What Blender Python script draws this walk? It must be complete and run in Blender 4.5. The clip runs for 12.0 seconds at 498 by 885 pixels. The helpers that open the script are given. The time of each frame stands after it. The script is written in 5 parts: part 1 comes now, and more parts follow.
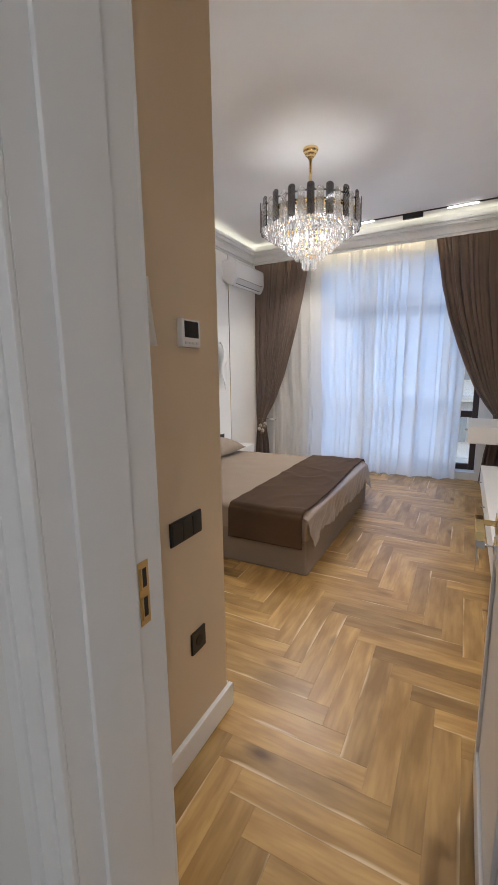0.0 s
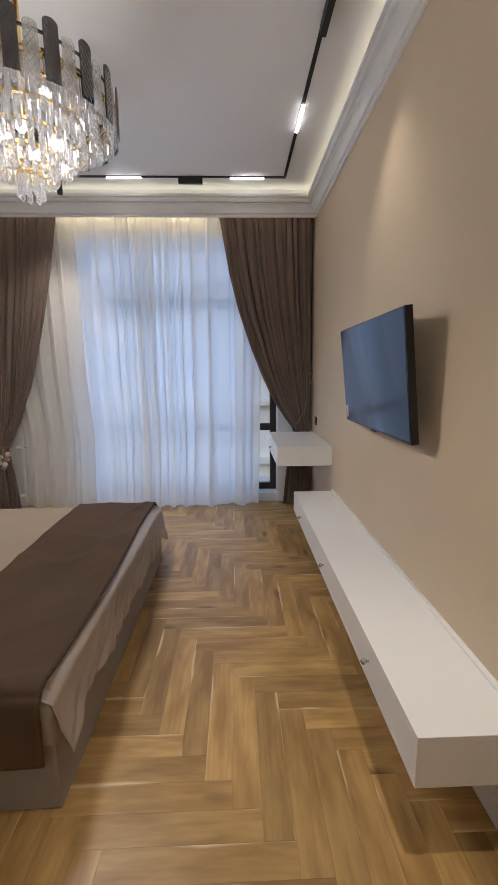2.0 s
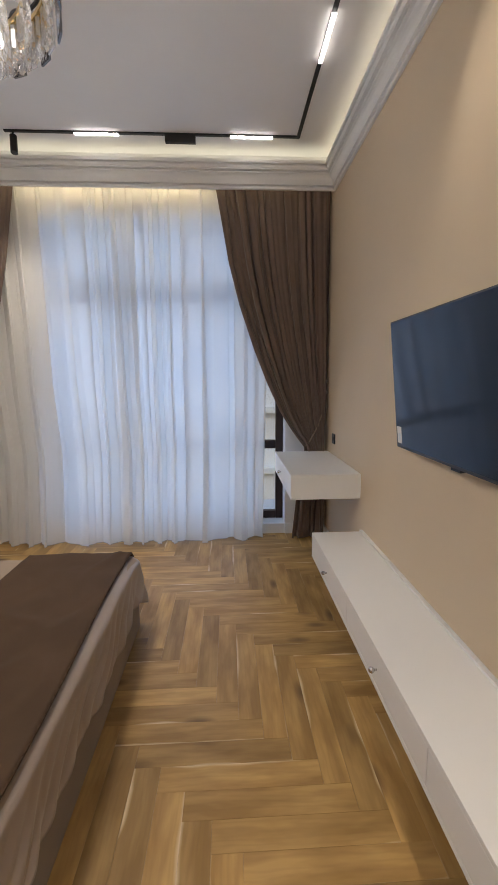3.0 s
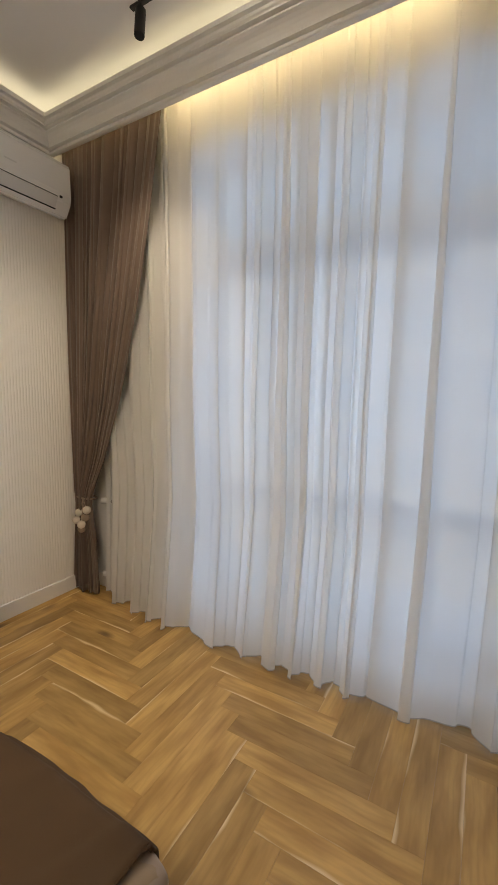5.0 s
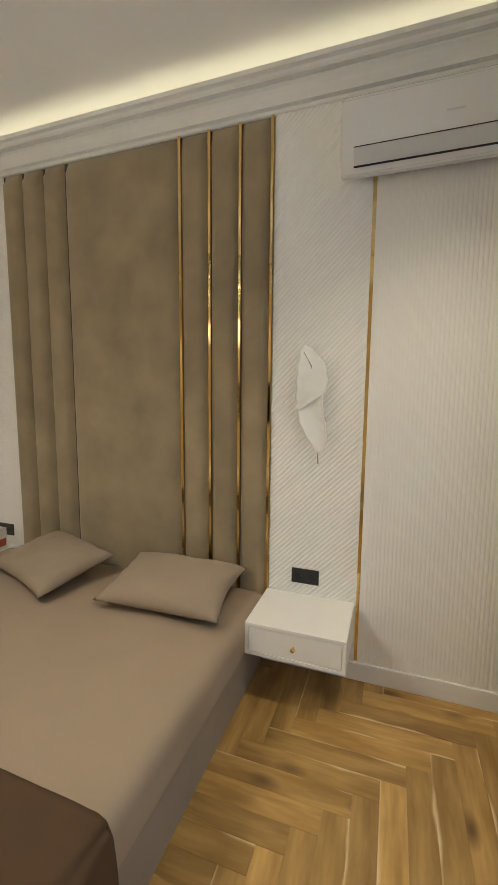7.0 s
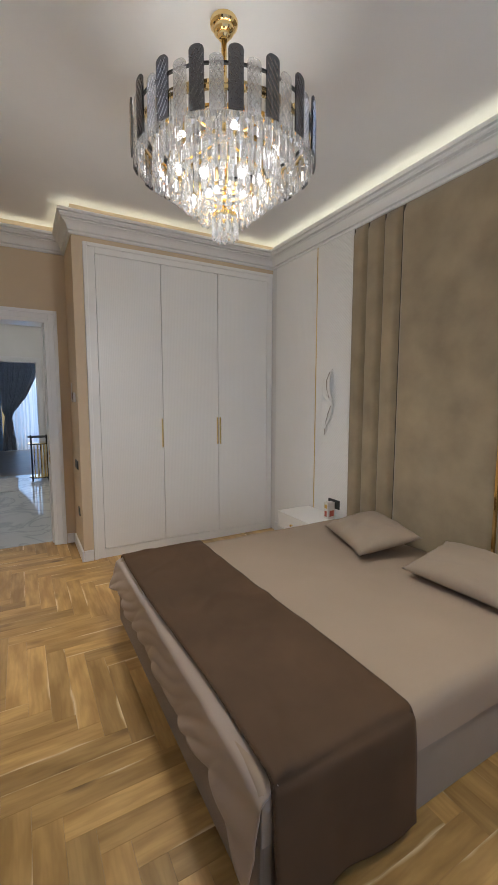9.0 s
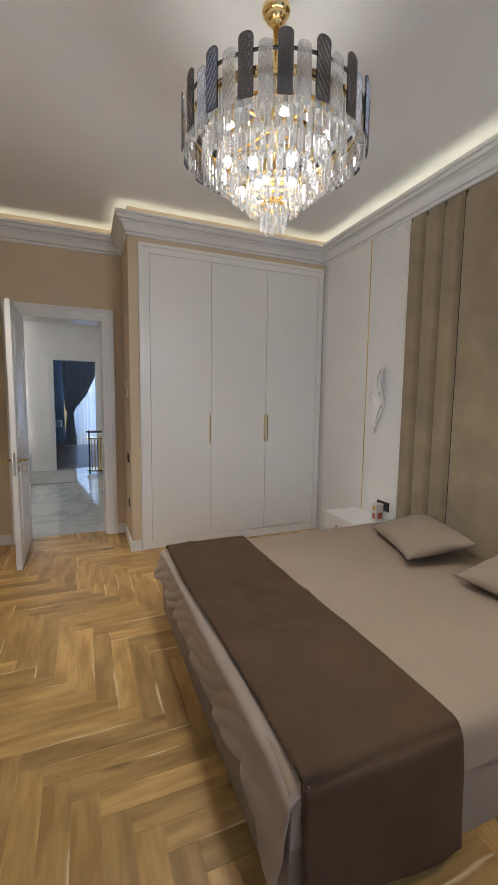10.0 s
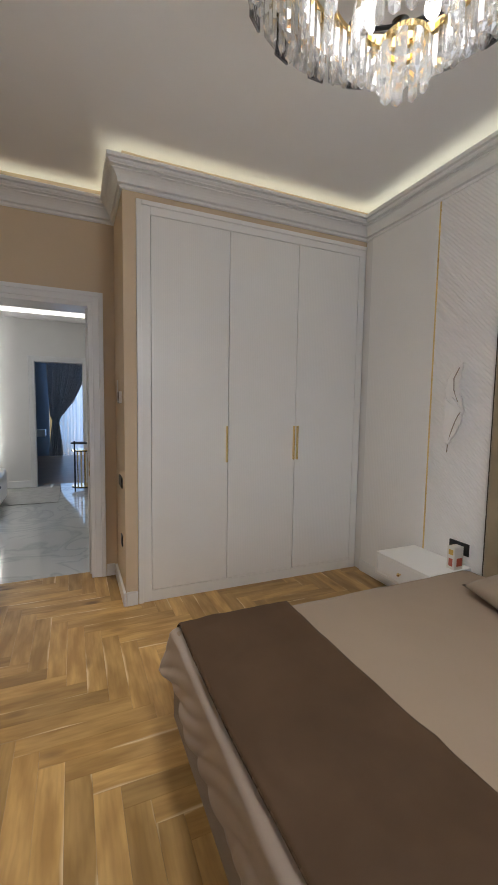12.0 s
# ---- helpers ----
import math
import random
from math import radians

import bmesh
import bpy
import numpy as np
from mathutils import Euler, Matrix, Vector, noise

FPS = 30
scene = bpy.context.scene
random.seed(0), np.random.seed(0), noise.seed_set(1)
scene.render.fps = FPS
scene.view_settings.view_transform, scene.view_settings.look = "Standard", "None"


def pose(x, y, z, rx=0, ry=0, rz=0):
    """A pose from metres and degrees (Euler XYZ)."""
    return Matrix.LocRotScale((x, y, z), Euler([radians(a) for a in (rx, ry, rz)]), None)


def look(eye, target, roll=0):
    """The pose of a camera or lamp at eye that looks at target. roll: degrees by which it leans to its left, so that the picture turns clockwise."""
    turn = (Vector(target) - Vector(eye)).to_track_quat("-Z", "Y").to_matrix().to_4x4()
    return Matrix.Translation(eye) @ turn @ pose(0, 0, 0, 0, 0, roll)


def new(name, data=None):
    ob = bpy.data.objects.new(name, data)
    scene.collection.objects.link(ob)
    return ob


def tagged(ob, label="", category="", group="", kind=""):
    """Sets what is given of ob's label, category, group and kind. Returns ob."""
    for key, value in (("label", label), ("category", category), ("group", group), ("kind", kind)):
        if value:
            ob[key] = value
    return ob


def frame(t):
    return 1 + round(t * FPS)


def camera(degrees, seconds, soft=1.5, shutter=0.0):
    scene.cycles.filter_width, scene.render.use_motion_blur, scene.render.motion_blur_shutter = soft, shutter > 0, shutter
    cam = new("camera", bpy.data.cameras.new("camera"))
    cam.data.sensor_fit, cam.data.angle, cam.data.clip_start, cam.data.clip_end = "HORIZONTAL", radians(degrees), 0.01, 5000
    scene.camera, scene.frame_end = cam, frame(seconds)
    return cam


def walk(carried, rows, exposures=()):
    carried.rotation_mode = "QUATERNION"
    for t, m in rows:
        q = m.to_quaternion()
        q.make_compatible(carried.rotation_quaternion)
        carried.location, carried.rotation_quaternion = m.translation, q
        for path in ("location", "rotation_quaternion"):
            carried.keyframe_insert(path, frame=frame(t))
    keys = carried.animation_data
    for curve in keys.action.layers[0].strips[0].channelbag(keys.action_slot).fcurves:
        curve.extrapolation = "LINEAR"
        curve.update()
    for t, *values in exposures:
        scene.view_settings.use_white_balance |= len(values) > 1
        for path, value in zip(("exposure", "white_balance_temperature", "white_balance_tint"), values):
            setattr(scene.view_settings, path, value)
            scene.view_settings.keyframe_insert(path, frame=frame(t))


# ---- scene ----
cam = camera(62.9, 12.0)
PATH = [
    (0, (0.614, 1.145, 1.435), (-0.307, 2.887, 1.095), -0.8),
    (0.5, (0.479, 1.401, 1.44), (-0.092, 3.29, 1.112), -0.7),
    (1, (0.387, 1.757, 1.454), (0.136, 3.714, 1.124), -0.4),
    (1.5, (0.34, 2.127, 1.479), (0.296, 4.099, 1.146), -0.5),
    (2, (0.321, 2.516, 1.457), (0.384, 4.487, 1.127), -0.6),
    (2.5, (0.296, 2.917, 1.453), (0.393, 4.89, 1.141), -0.5),
    (2.7, (0.281, 3.078, 1.473), (0.382, 5.052, 1.163), -0.4),
    (4.3, (0.24, 4.465, 1.417), (-0.116, 6.421, 1.204), 0.5),
    (4.5, (0.278, 4.679, 1.449), (-0.275, 6.588, 1.23), 0.9),
    (5, (0.254, 5.049, 1.451), (-0.738, 6.771, 1.224), 0.8),
    (5.5, (0.186, 5.399, 1.549), (-1.279, 6.733, 1.272), 0.9),
    (6, (0.064, 5.758, 1.584), (-1.78, 6.479, 1.306), 0.5),
    (6.5, (-0.079, 6.052, 1.582), (-2.061, 6.051, 1.314), 0.3),
    (7, (-0.14, 6.295, 1.579), (-2.012, 5.632, 1.339), 0.5),
    (7.5, (-0.08, 6.393, 1.571), (-1.737, 5.295, 1.356), 0.8),
    (7.7, (-0.011, 6.344, 1.573), (-1.609, 5.16, 1.361), 0.7),
    (9.3, (0.282, 6.536, 1.514), (-0.59, 4.746, 1.318), 0.1),
    (9.5, (0.298, 6.532, 1.486), (-0.54, 4.725, 1.298), 0.2),
    (10, (0.208, 6.513, 1.503), (-0.545, 4.671, 1.296), 0.7),
    (10.5, (0.106, 6.39, 1.517), (-0.629, 4.54, 1.318), 1.4),
    (11, (0.088, 6.187, 1.508), (-0.659, 4.342, 1.311), 1.5),
    (11.5, (0.104, 5.898, 1.509), (-0.66, 4.058, 1.333), 1.4),
    (12, (0.132, 5.541, 1.498), (-0.663, 3.713, 1.329), 0.9),
]
EXPOSURES = [(0.0, 0.28, 6150, 12), (1.5, -0.06, 6250, 13), (2.7, -0.08, 6500, 13), (4.5, -0.12, 7700, 11), (5.0, -0.12, 8100, 11), (5.5, -0.06, 9500, 8), (6.0, -0.02, 10200, 5), (6.5, 0.0, 8500, 2), (7.0, 0.05, 7500, 5), (7.6, 0.10, 6600, 8), (9.4, 0.08, 6300, 9), (12.0, -0.04, 6300, 9)]
walk(cam, [(t, look(eye, target, roll)) for t, eye, target, roll in PATH], EXPOSURES)

# ---- world, sun and exposure ----
world = bpy.data.worlds.new("dusk_sky")
scene.world = world
world.use_nodes = True
wn = world.node_tree.nodes
sky = wn.new("ShaderNodeTexSky")
sky.sky_type = "NISHITA"
sky.sun_disc = False
sky.sun_elevation = radians(14)
sky.sun_rotation = radians(110)
world.node_tree.links.new(sky.outputs[0], wn["Background"].inputs[0])
wn["Background"].inputs[1].default_value = 0.15
sun = new("sun", bpy.data.lights.new("sun", "SUN"))
sun.data.energy, sun.data.angle, sun.data.color = 2.2, radians(10), (1.0, 0.95, 0.88)
sun.matrix_world = look((24, -9, 7), (0, 0, 0))
# unseen area lamps added outside both windows in place of sky light
for at, size, watts, tint in (((-0.42, 7.52, 1.45), (1.78, 2.72), 46, (0.36, 0.58, 1.0)), ((-0.5, -8.3, 1.5), (2.2, 2.7), 48, (0.27, 0.52, 1.0))):
    day = new("window_daylight", bpy.data.lights.new("window_daylight", "AREA"))
    day.data.shape, day.data.size, day.data.size_y = "RECTANGLE", size[0], size[1]
    day.data.energy, day.data.color = watts, tint
    day.matrix_world = look(at, (at[0], 0, at[2]))


# ---- materials ----
def material(name, color, rough=0.5, metal=0.0, vary=0.06, scale=3.0, bump=0.0, bump_scale=60.0, sheen=0.0, spec=0.5, coat=0.0):
    """A principled surface with tone variation at two scales and fine relief."""
    m = bpy.data.materials.new(name)
    m.use_nodes = True
    nt = m.node_tree
    b = nt.nodes["Principled BSDF"]
    b.inputs["Roughness"].default_value, b.inputs["Metallic"].default_value = rough, metal
    b.inputs["Sheen Weight"].default_value = sheen
    b.inputs["Specular IOR Level"].default_value = spec
    b.inputs["Coat Weight"].default_value = coat
    co = nt.nodes.new("ShaderNodeTexCoord")
    n1 = nt.nodes.new("ShaderNodeTexNoise")
    n1.inputs["Scale"].default_value, n1.inputs["Detail"].default_value = scale, 5.0
    nt.links.new(co.outputs["Object"], n1.inputs["Vector"])
    ramp = nt.nodes.new("ShaderNodeMapRange")
    ramp.inputs[1].default_value, ramp.inputs[2].default_value = 0.3, 0.7
    ramp.inputs[3].default_value, ramp.inputs[4].default_value = 1 - vary, 1 + vary
    nt.links.new(n1.outputs[0], ramp.inputs[0])
    mul = nt.nodes.new("ShaderNodeVectorMath")
    mul.operation = "SCALE"
    mul.inputs[0].default_value = color
    nt.links.new(ramp.outputs[0], mul.inputs["Scale"])
    nt.links.new(mul.outputs[0], b.inputs["Base Color"])
    if bump:
        n2 = nt.nodes.new("ShaderNodeTexNoise")
        n2.inputs["Scale"].default_value, n2.inputs["Detail"].default_value = bump_scale, 4.0
        nt.links.new(co.outputs["Object"], n2.inputs["Vector"])
        bp = nt.nodes.new("ShaderNodeBump")
        bp.inputs["Strength"].default_value, bp.inputs["Distance"].default_value = bump, 0.004
        nt.links.new(n2.outputs[0], bp.inputs["Height"])
        nt.links.new(bp.outputs[0], b.inputs["Normal"])
    return m


def glow(name, color, strength):
    m = bpy.data.materials.new(name)
    m.use_nodes = True
    b = m.node_tree.nodes["Principled BSDF"]
    b.inputs["Base Color"].default_value = (0.8, 0.8, 0.8, 1)
    b.inputs["Emission Color"].default_value = (*color, 1)
    b.inputs["Emission Strength"].default_value = strength
    return m


def oak_material():
    """Oiled oak: grain along the board, knots, pale sapwood along one edge, tone by board."""
    m = bpy.data.materials.new("oak")
    m.use_nodes = True
    nt = m.node_tree
    N, L = nt.nodes, nt.links
    b = N["Principled BSDF"]
    co, info = N.new("ShaderNodeTexCoord"), N.new("ShaderNodeObjectInfo")
    off = N.new("ShaderNodeVectorMath")
    off.operation = "MULTIPLY_ADD"
    L.new(info.outputs["Random"], off.inputs[0])
    off.inputs[1].default_value = (37.0, 53.0, 11.0)
    L.new(co.outputs["Object"], off.inputs[2])

    def noise_at(sx, sy, scale, detail=4.0):
        mp = N.new("ShaderNodeMapping")
        mp.inputs["Scale"].default_value = (sx, sy, 1)
        L.new(off.outputs[0], mp.inputs["Vector"])
        n = N.new("ShaderNodeTexNoise")
        n.inputs["Scale"].default_value, n.inputs["Detail"].default_value = scale, detail
        L.new(mp.outputs[0], n.inputs["Vector"])
        return n.outputs[0]

    def ranged(src, a, c, lo, hi):
        r = N.new("ShaderNodeMapRange")
        r.inputs[1].default_value, r.inputs[2].default_value, r.inputs[3].default_value, r.inputs[4].default_value = a, c, lo, hi
        L.new(src, r.inputs[0])
        return r.outputs[0]

    def mixed(fac, a, c):
        x = N.new("ShaderNodeMix")
        x.data_type = "RGBA"
        L.new(fac, x.inputs[0])
        for sock, v in ((x.inputs[6], a), (x.inputs[7], c)):
            if isinstance(v, tuple):
                sock.default_value = (*v, 1)
            else:
                L.new(v, sock)
        return x.outputs[2]

    def math_node(op, a, c=None):
        x = N.new("ShaderNodeMath")
        x.operation = op
        for k, v in enumerate((a, c)):
            if v is None:
                continue
            if isinstance(v, float):
                x.inputs[k].default_value = v
            else:
                L.new(v, x.inputs[k])
        return x.outputs[0]

    grain = noise_at(1.8, 11.0, 3.0, 4.0)
    broad = noise_at(1.5, 7.0, 2.0, 3.0)
    base = mixed(ranged(broad, 0.36, 0.64, 0.0, 1.0), (0.36, 0.207, 0.066), (0.56, 0.350, 0.130))
    base = mixed(ranged(grain, 0.45, 0.75, 0.0, 0.24), base, (0.26, 0.14, 0.05))
    wave = N.new("ShaderNodeTexWave")
    wave.bands_direction = "Y"
    mpw = N.new("ShaderNodeMapping")
    mpw.inputs["Scale"].default_value = (0.22, 1.0, 1)
    L.new(off.outputs[0], mpw.inputs["Vector"])
    L.new(mpw.outputs[0], wave.inputs["Vector"])
    for key, v in (("Scale", 13.0), ("Distortion", 7.0), ("Detail", 2.0), ("Detail Scale", 1.4)):
        wave.inputs[key].default_value = v
    base = mixed(ranged(wave.outputs[1], 0.50, 1.0, 0.0, 0.12), base, (0.24, 0.13, 0.05))
    tone = ranged(math_node("FRACT", math_node("MULTIPLY", info.outputs["Random"], 3.7)), 0.0, 1.0, 0.74, 1.20)
    sc = N.new("ShaderNodeVectorMath")
    sc.operation = "SCALE"
    L.new(base, sc.inputs[0])
    L.new(tone, sc.inputs["Scale"])
    sep = N.new("ShaderNodeSeparateXYZ")
    L.new(co.outputs["Object"], sep.inputs[0])
    side = math_node("SUBTRACT", math_node("GREATER_THAN", math_node("FRACT", math_node("MULTIPLY", info.outputs["Random"], 7.3)), 0.5), 0.5)
    edge = math_node("MULTIPLY", math_node("MULTIPLY", sep.outputs["Y"], 2.0), side)
    wob = ranged(noise_at(2.0, 0.4, 1.6, 2.0), 0.40, 0.66, 0.053, 0.036)
    sap = math_node("MULTIPLY", ranged(math_node("SUBTRACT", edge, wob), -0.002, 0.009, 0.0, 1.0), math_node("MULTIPLY", math_node("GREATER_THAN", math_node("FRACT", math_node("MULTIPLY", info.outputs["Random"], 13.7)), 0.35), 0.80))
    colour = mixed(sap, sc.outputs[0], (0.82, 0.66, 0.42))
    knot = N.new("ShaderNodeTexVoronoi")
    mpk = N.new("ShaderNodeMapping")
    mpk.inputs["Scale"].default_value = (2.2, 5.0, 1)
    L.new(off.outputs[0], mpk.inputs["Vector"])
    L.new(mpk.outputs[0], knot.inputs["Vector"])
    knot.inputs["Scale"].default_value = 1.0
    colour = mixed(ranged(knot.outputs["Distance"], 0.04, 0.19, 0.85, 0.0), colour, (0.11, 0.055, 0.025))
    L.new(colour, b.inputs["Base Color"])
    b.inputs["Specular IOR Level"].default_value = 0.4
    L.new(ranged(grain, 0.3, 0.7, 0.31, 0.44), b.inputs["Roughness"])
    bp = N.new("ShaderNodeBump")
    bp.inputs["Strength"].default_value, bp.inputs["Distance"].default_value = 0.12, 0.002
    L.new(grain, bp.inputs["Height"])
    L.new(bp.outputs[0], b.inputs["Normal"])
    return m


def marble_material():
    m = material("polished_marble", (0.72, 0.73, 0.72), rough=0.06, vary=0.05, scale=1.2)
    nt = m.node_tree
    b = nt.nodes["Principled BSDF"]
    co = nt.nodes.new("ShaderNodeTexCoord")
    n = nt.nodes.new("ShaderNodeTexNoise")
    n.inputs["Scale"].default_value, n.inputs["Detail"].default_value, n.inputs["Distortion"].default_value = 1.3, 9.0, 1.6
    nt.links.new(co.outputs["Object"], n.inputs["Vector"])
    r = nt.nodes.new("ShaderNodeValToRGB")
    r.color_ramp.elements[0].position, r.color_ramp.elements[0].color = 0.455, (0.60, 0.61, 0.60, 1)
    r.color_ramp.elements[1].position, r.color_ramp.elements[1].color = 0.55, (0.60, 0.61, 0.60, 1)
    e = r.color_ramp.elements.new(0.5)
    e.color = (0.46, 0.48, 0.48, 1)
    nt.links.new(n.outputs[0], r.inputs[0])
    nt.links.new(r.outputs[0], b.inputs["Base Color"])
    return m


def sheer_material(name, color, clear, thin):
    """A thin woven voile: part open weave, part cloth that lets light through."""
    m = bpy.data.materials.new(name)
    m.use_nodes = True
    nt = m.node_tree
    N, L = nt.nodes, nt.links
    for n in list(N):
        N.remove(n)
    out, mix, mix2 = N.new("ShaderNodeOutputMaterial"), N.new("ShaderNodeMixShader"), N.new("ShaderNodeMixShader")
    d, tr, tp = N.new("ShaderNodeBsdfDiffuse"), N.new("ShaderNodeBsdfTranslucent"), N.new("ShaderNodeBsdfTransparent")
    d.inputs[0].default_value = tr.inputs[0].default_value = (*color, 1)
    mix.inputs[0].default_value, mix2.inputs[0].default_value = thin, clear
    L.new(d.outputs[0], mix.inputs[1]), L.new(tr.outputs[0], mix.inputs[2])
    L.new(mix.outputs[0], mix2.inputs[1]), L.new(tp.outputs[0], mix2.inputs[2])
    L.new(mix2.outputs[0], out.inputs[0])
    return m


def crystal_material(name, color, clear, milky=0.07):
    """Thin cut glass: clear with bright gloss and a milky sparkle."""
    m = bpy.data.materials.new(name)
    m.use_nodes = True
    nt = m.node_tree
    N, L = nt.nodes, nt.links
    for n in list(N):
        N.remove(n)
    out, mix, mix2 = N.new("ShaderNodeOutputMaterial"), N.new("ShaderNodeMixShader"), N.new("ShaderNodeMixShader")
    tp, g, tr = N.new("ShaderNodeBsdfTransparent"), N.new("ShaderNodeBsdfGlossy"), N.new("ShaderNodeBsdfTranslucent")
    tp.inputs[0].default_value = (*color, 1)
    g.inputs[0].default_value, g.inputs[1].default_value = (0.85, 0.85, 0.86, 1), 0.06
    tr.inputs[0].default_value = (*color, 1)
    mix.inputs[0].default_value, mix2.inputs[0].default_value = milky, clear
    L.new(g.outputs[0], mix.inputs[1]), L.new(tr.outputs[0], mix.inputs[2])
    L.new(mix.outputs[0], mix2.inputs[1]), L.new(tp.outputs[0], mix2.inputs[2])
    L.new(mix2.outputs[0], out.inputs[0])
    return m


def glass_material():
    m = bpy.data.materials.new("window_glass")
    m.use_nodes = True
    nt = m.node_tree
    N, L = nt.nodes, nt.links
    for n in list(N):
        N.remove(n)
    out, mix, fr = N.new("ShaderNodeOutputMaterial"), N.new("ShaderNodeMixShader"), N.new("ShaderNodeFresnel")
    tp, g = N.new("ShaderNodeBsdfTransparent"), N.new("ShaderNodeBsdfGlossy")
    tp.inputs[0].default_value = (0.93, 0.96, 0.98, 1)
    g.inputs[1].default_value = 0.02
    L.new(fr.outputs[0], mix.inputs[0]), L.new(tp.outputs[0], mix.inputs[1]), L.new(g.outputs[0], mix.inputs[2])
    L.new(mix.outputs[0], out.inputs[0])
    return m


BEIGE = material("beige_wall_paint", (0.66, 0.525, 0.365), rough=0.75, vary=0.025, scale=1.5, bump=0.08, bump_scale=180)
WHITE_WALL = material("white_wall_paint", (0.78, 0.77, 0.75), rough=0.6, vary=0.02, bump=0.05, bump_scale=160)
CEILING = material("white_ceiling_paint", (0.80, 0.79, 0.78), rough=0.7, vary=0.015, bump=0.04, bump_scale=150)
PLASTER = material("white_cornice_plaster", (0.80, 0.79, 0.77), rough=0.55, vary=0.02)
LACQUER = material("white_satin_lacquer", (0.87, 0.855, 0.825), rough=0.32, vary=0.012, scale=2.0, bump=0.02, bump_scale=90)
PANEL = material("white_ribbed_panel", (0.85, 0.84, 0.815), rough=0.42, vary=0.015, scale=2.0)
TRIM = material("white_gloss_trim", (0.80, 0.80, 0.80), rough=0.28, vary=0.015, scale=4.0)
OAK = oak_material()
SUBFLOOR = material("oak_joint", (0.30, 0.19, 0.09), rough=0.6)
MARBLE = marble_material()
VELVET = material("taupe_velvet", (0.305, 0.238, 0.150), rough=0.85, vary=0.20, scale=3.5, bump=0.12, bump_scale=300, sheen=0.35, spec=0.2)
# near-black colour that puts shade into the headboard seams
SEAM_DARK = material("seam_shade", (0.06, 0.045, 0.03), rough=0.9, vary=0.1)
GOLD = material("polished_gold", (0.90, 0.68, 0.32), rough=0.07, metal=1.0, vary=0.05, scale=8)
BRASS = material("brushed_brass", (0.72, 0.52, 0.24), rough=0.28, metal=1.0, vary=0.06, scale=12)
CHROME = material("worn_steel", (0.62, 0.62, 0.62), rough=0.25, metal=1.0, vary=0.04, scale=20)
BLACK = material("black_plastic", (0.016, 0.016, 0.017), rough=0.38, vary=0.1)
TRACK = material("black_powder_coat", (0.012, 0.012, 0.012), rough=0.55, vary=0.1)
SCREEN = material("tv_screen", (0.004, 0.007, 0.016), rough=0.10, vary=0.03, spec=0.22)
SHEET = material("beige_cotton_sheet", (0.345, 0.262, 0.190), rough=0.8, vary=0.03, scale=2.5, bump=0.10, bump_scale=400, sheen=0.1, spec=0.25)
SATIN = material("beige_satin_sheet", (0.36, 0.285, 0.23), rough=0.42, vary=0.04, scale=3, bump=0.05, bump_scale=350, sheen=0.15)
RUNNER = material("brown_bed_runner", (0.090, 0.053, 0.030), rough=0.75, vary=0.14, scale=3, bump=0.10, bump_scale=380, sheen=0.0, spec=0.16)
BEDBASE = material("taupe_upholstery", (0.265, 0.208, 0.155), rough=0.85, vary=0.05, scale=6, bump=0.2, bump_scale=420, sheen=0.2, spec=0.2)
PILLOW = material("beige_pillow_cotton", (0.32, 0.25, 0.185), rough=0.8, vary=0.03, scale=3, bump=0.10, bump_scale=400, sheen=0.1, spec=0.25)
DRAPE = material("mocha_drape", (0.165, 0.118, 0.095), rough=0.78, vary=0.06, scale=5, bump=0.12, bump_scale=420, sheen=0.25, spec=0.2)
SHEER = sheer_material("white_voile", (0.93, 0.92, 0.90), 0.20, 0.46)
HEM = material("grey_hem_cord", (0.42, 0.40, 0.37), rough=0.7, vary=0.05)
SHEER_FAR = sheer_material("pale_voile", (0.86, 0.86, 0.86), 0.25, 0.6)
GREY_DRAPE = material("grey_jacquard_drape", (0.66, 0.66, 0.68), rough=0.75, vary=0.2, scale=30, sheen=0.2)
AC_WHITE = material("white_air_conditioner_plastic", (0.78, 0.78, 0.78), rough=0.22, vary=0.01)
AC_GREY = material("grey_vent_plastic", (0.62, 0.62, 0.62), rough=0.35, vary=0.02)
LEAF = material("white_gypsum_leaf", (0.86, 0.85, 0.83), rough=0.55, vary=0.03, scale=10, bump=0.1, bump_scale=150)
# brown-grey holds the shade along the white leaf's stem
STEM = material("shaded_leaf_stem", (0.34, 0.29, 0.25), rough=0.6, vary=0.1, scale=12)
FRAME_BROWN = material("dark_brown_window_profile", (0.035, 0.018, 0.013), rough=0.4, vary=0.1)
GLASS = glass_material()
CRYSTAL = crystal_material("clear_crystal", (0.97, 0.97, 0.97), 0.36, milky=0.30)
CLEAR_PLATE = crystal_material("clear_pressed_glass", (0.93, 0.93, 0.93), 0.52, milky=0.50)
SMOKE_PLATE = crystal_material("smoked_pressed_glass", (0.20, 0.20, 0.215), 0.80, milky=0.05)
LED = glow("led_strip", (1.0, 0.96, 0.74), 2.1)
LED_NICHE = glow("niche_led_strip", (1.0, 0.84, 0.52), 14.0)
LINE_LIGHT = glow("white_line_lamp", (1.0, 0.97, 0.92), 9.0)
BULB = glow("bulb_glass", (1.0, 0.97, 0.93), 7.0)
HALL_LED = glow("hall_led", (1.0, 0.96, 0.90), 14.0)
FACADE = material("white_render_facade", (0.76, 0.81, 0.88), rough=0.8, vary=0.05, scale=0.3, bump=0.05)
# reflected sky is put into the pale blue of these panes
FAR_GLASS = material("far_glass_with_sky_tint", (0.42, 0.48, 0.56), rough=0.12, vary=0.1)
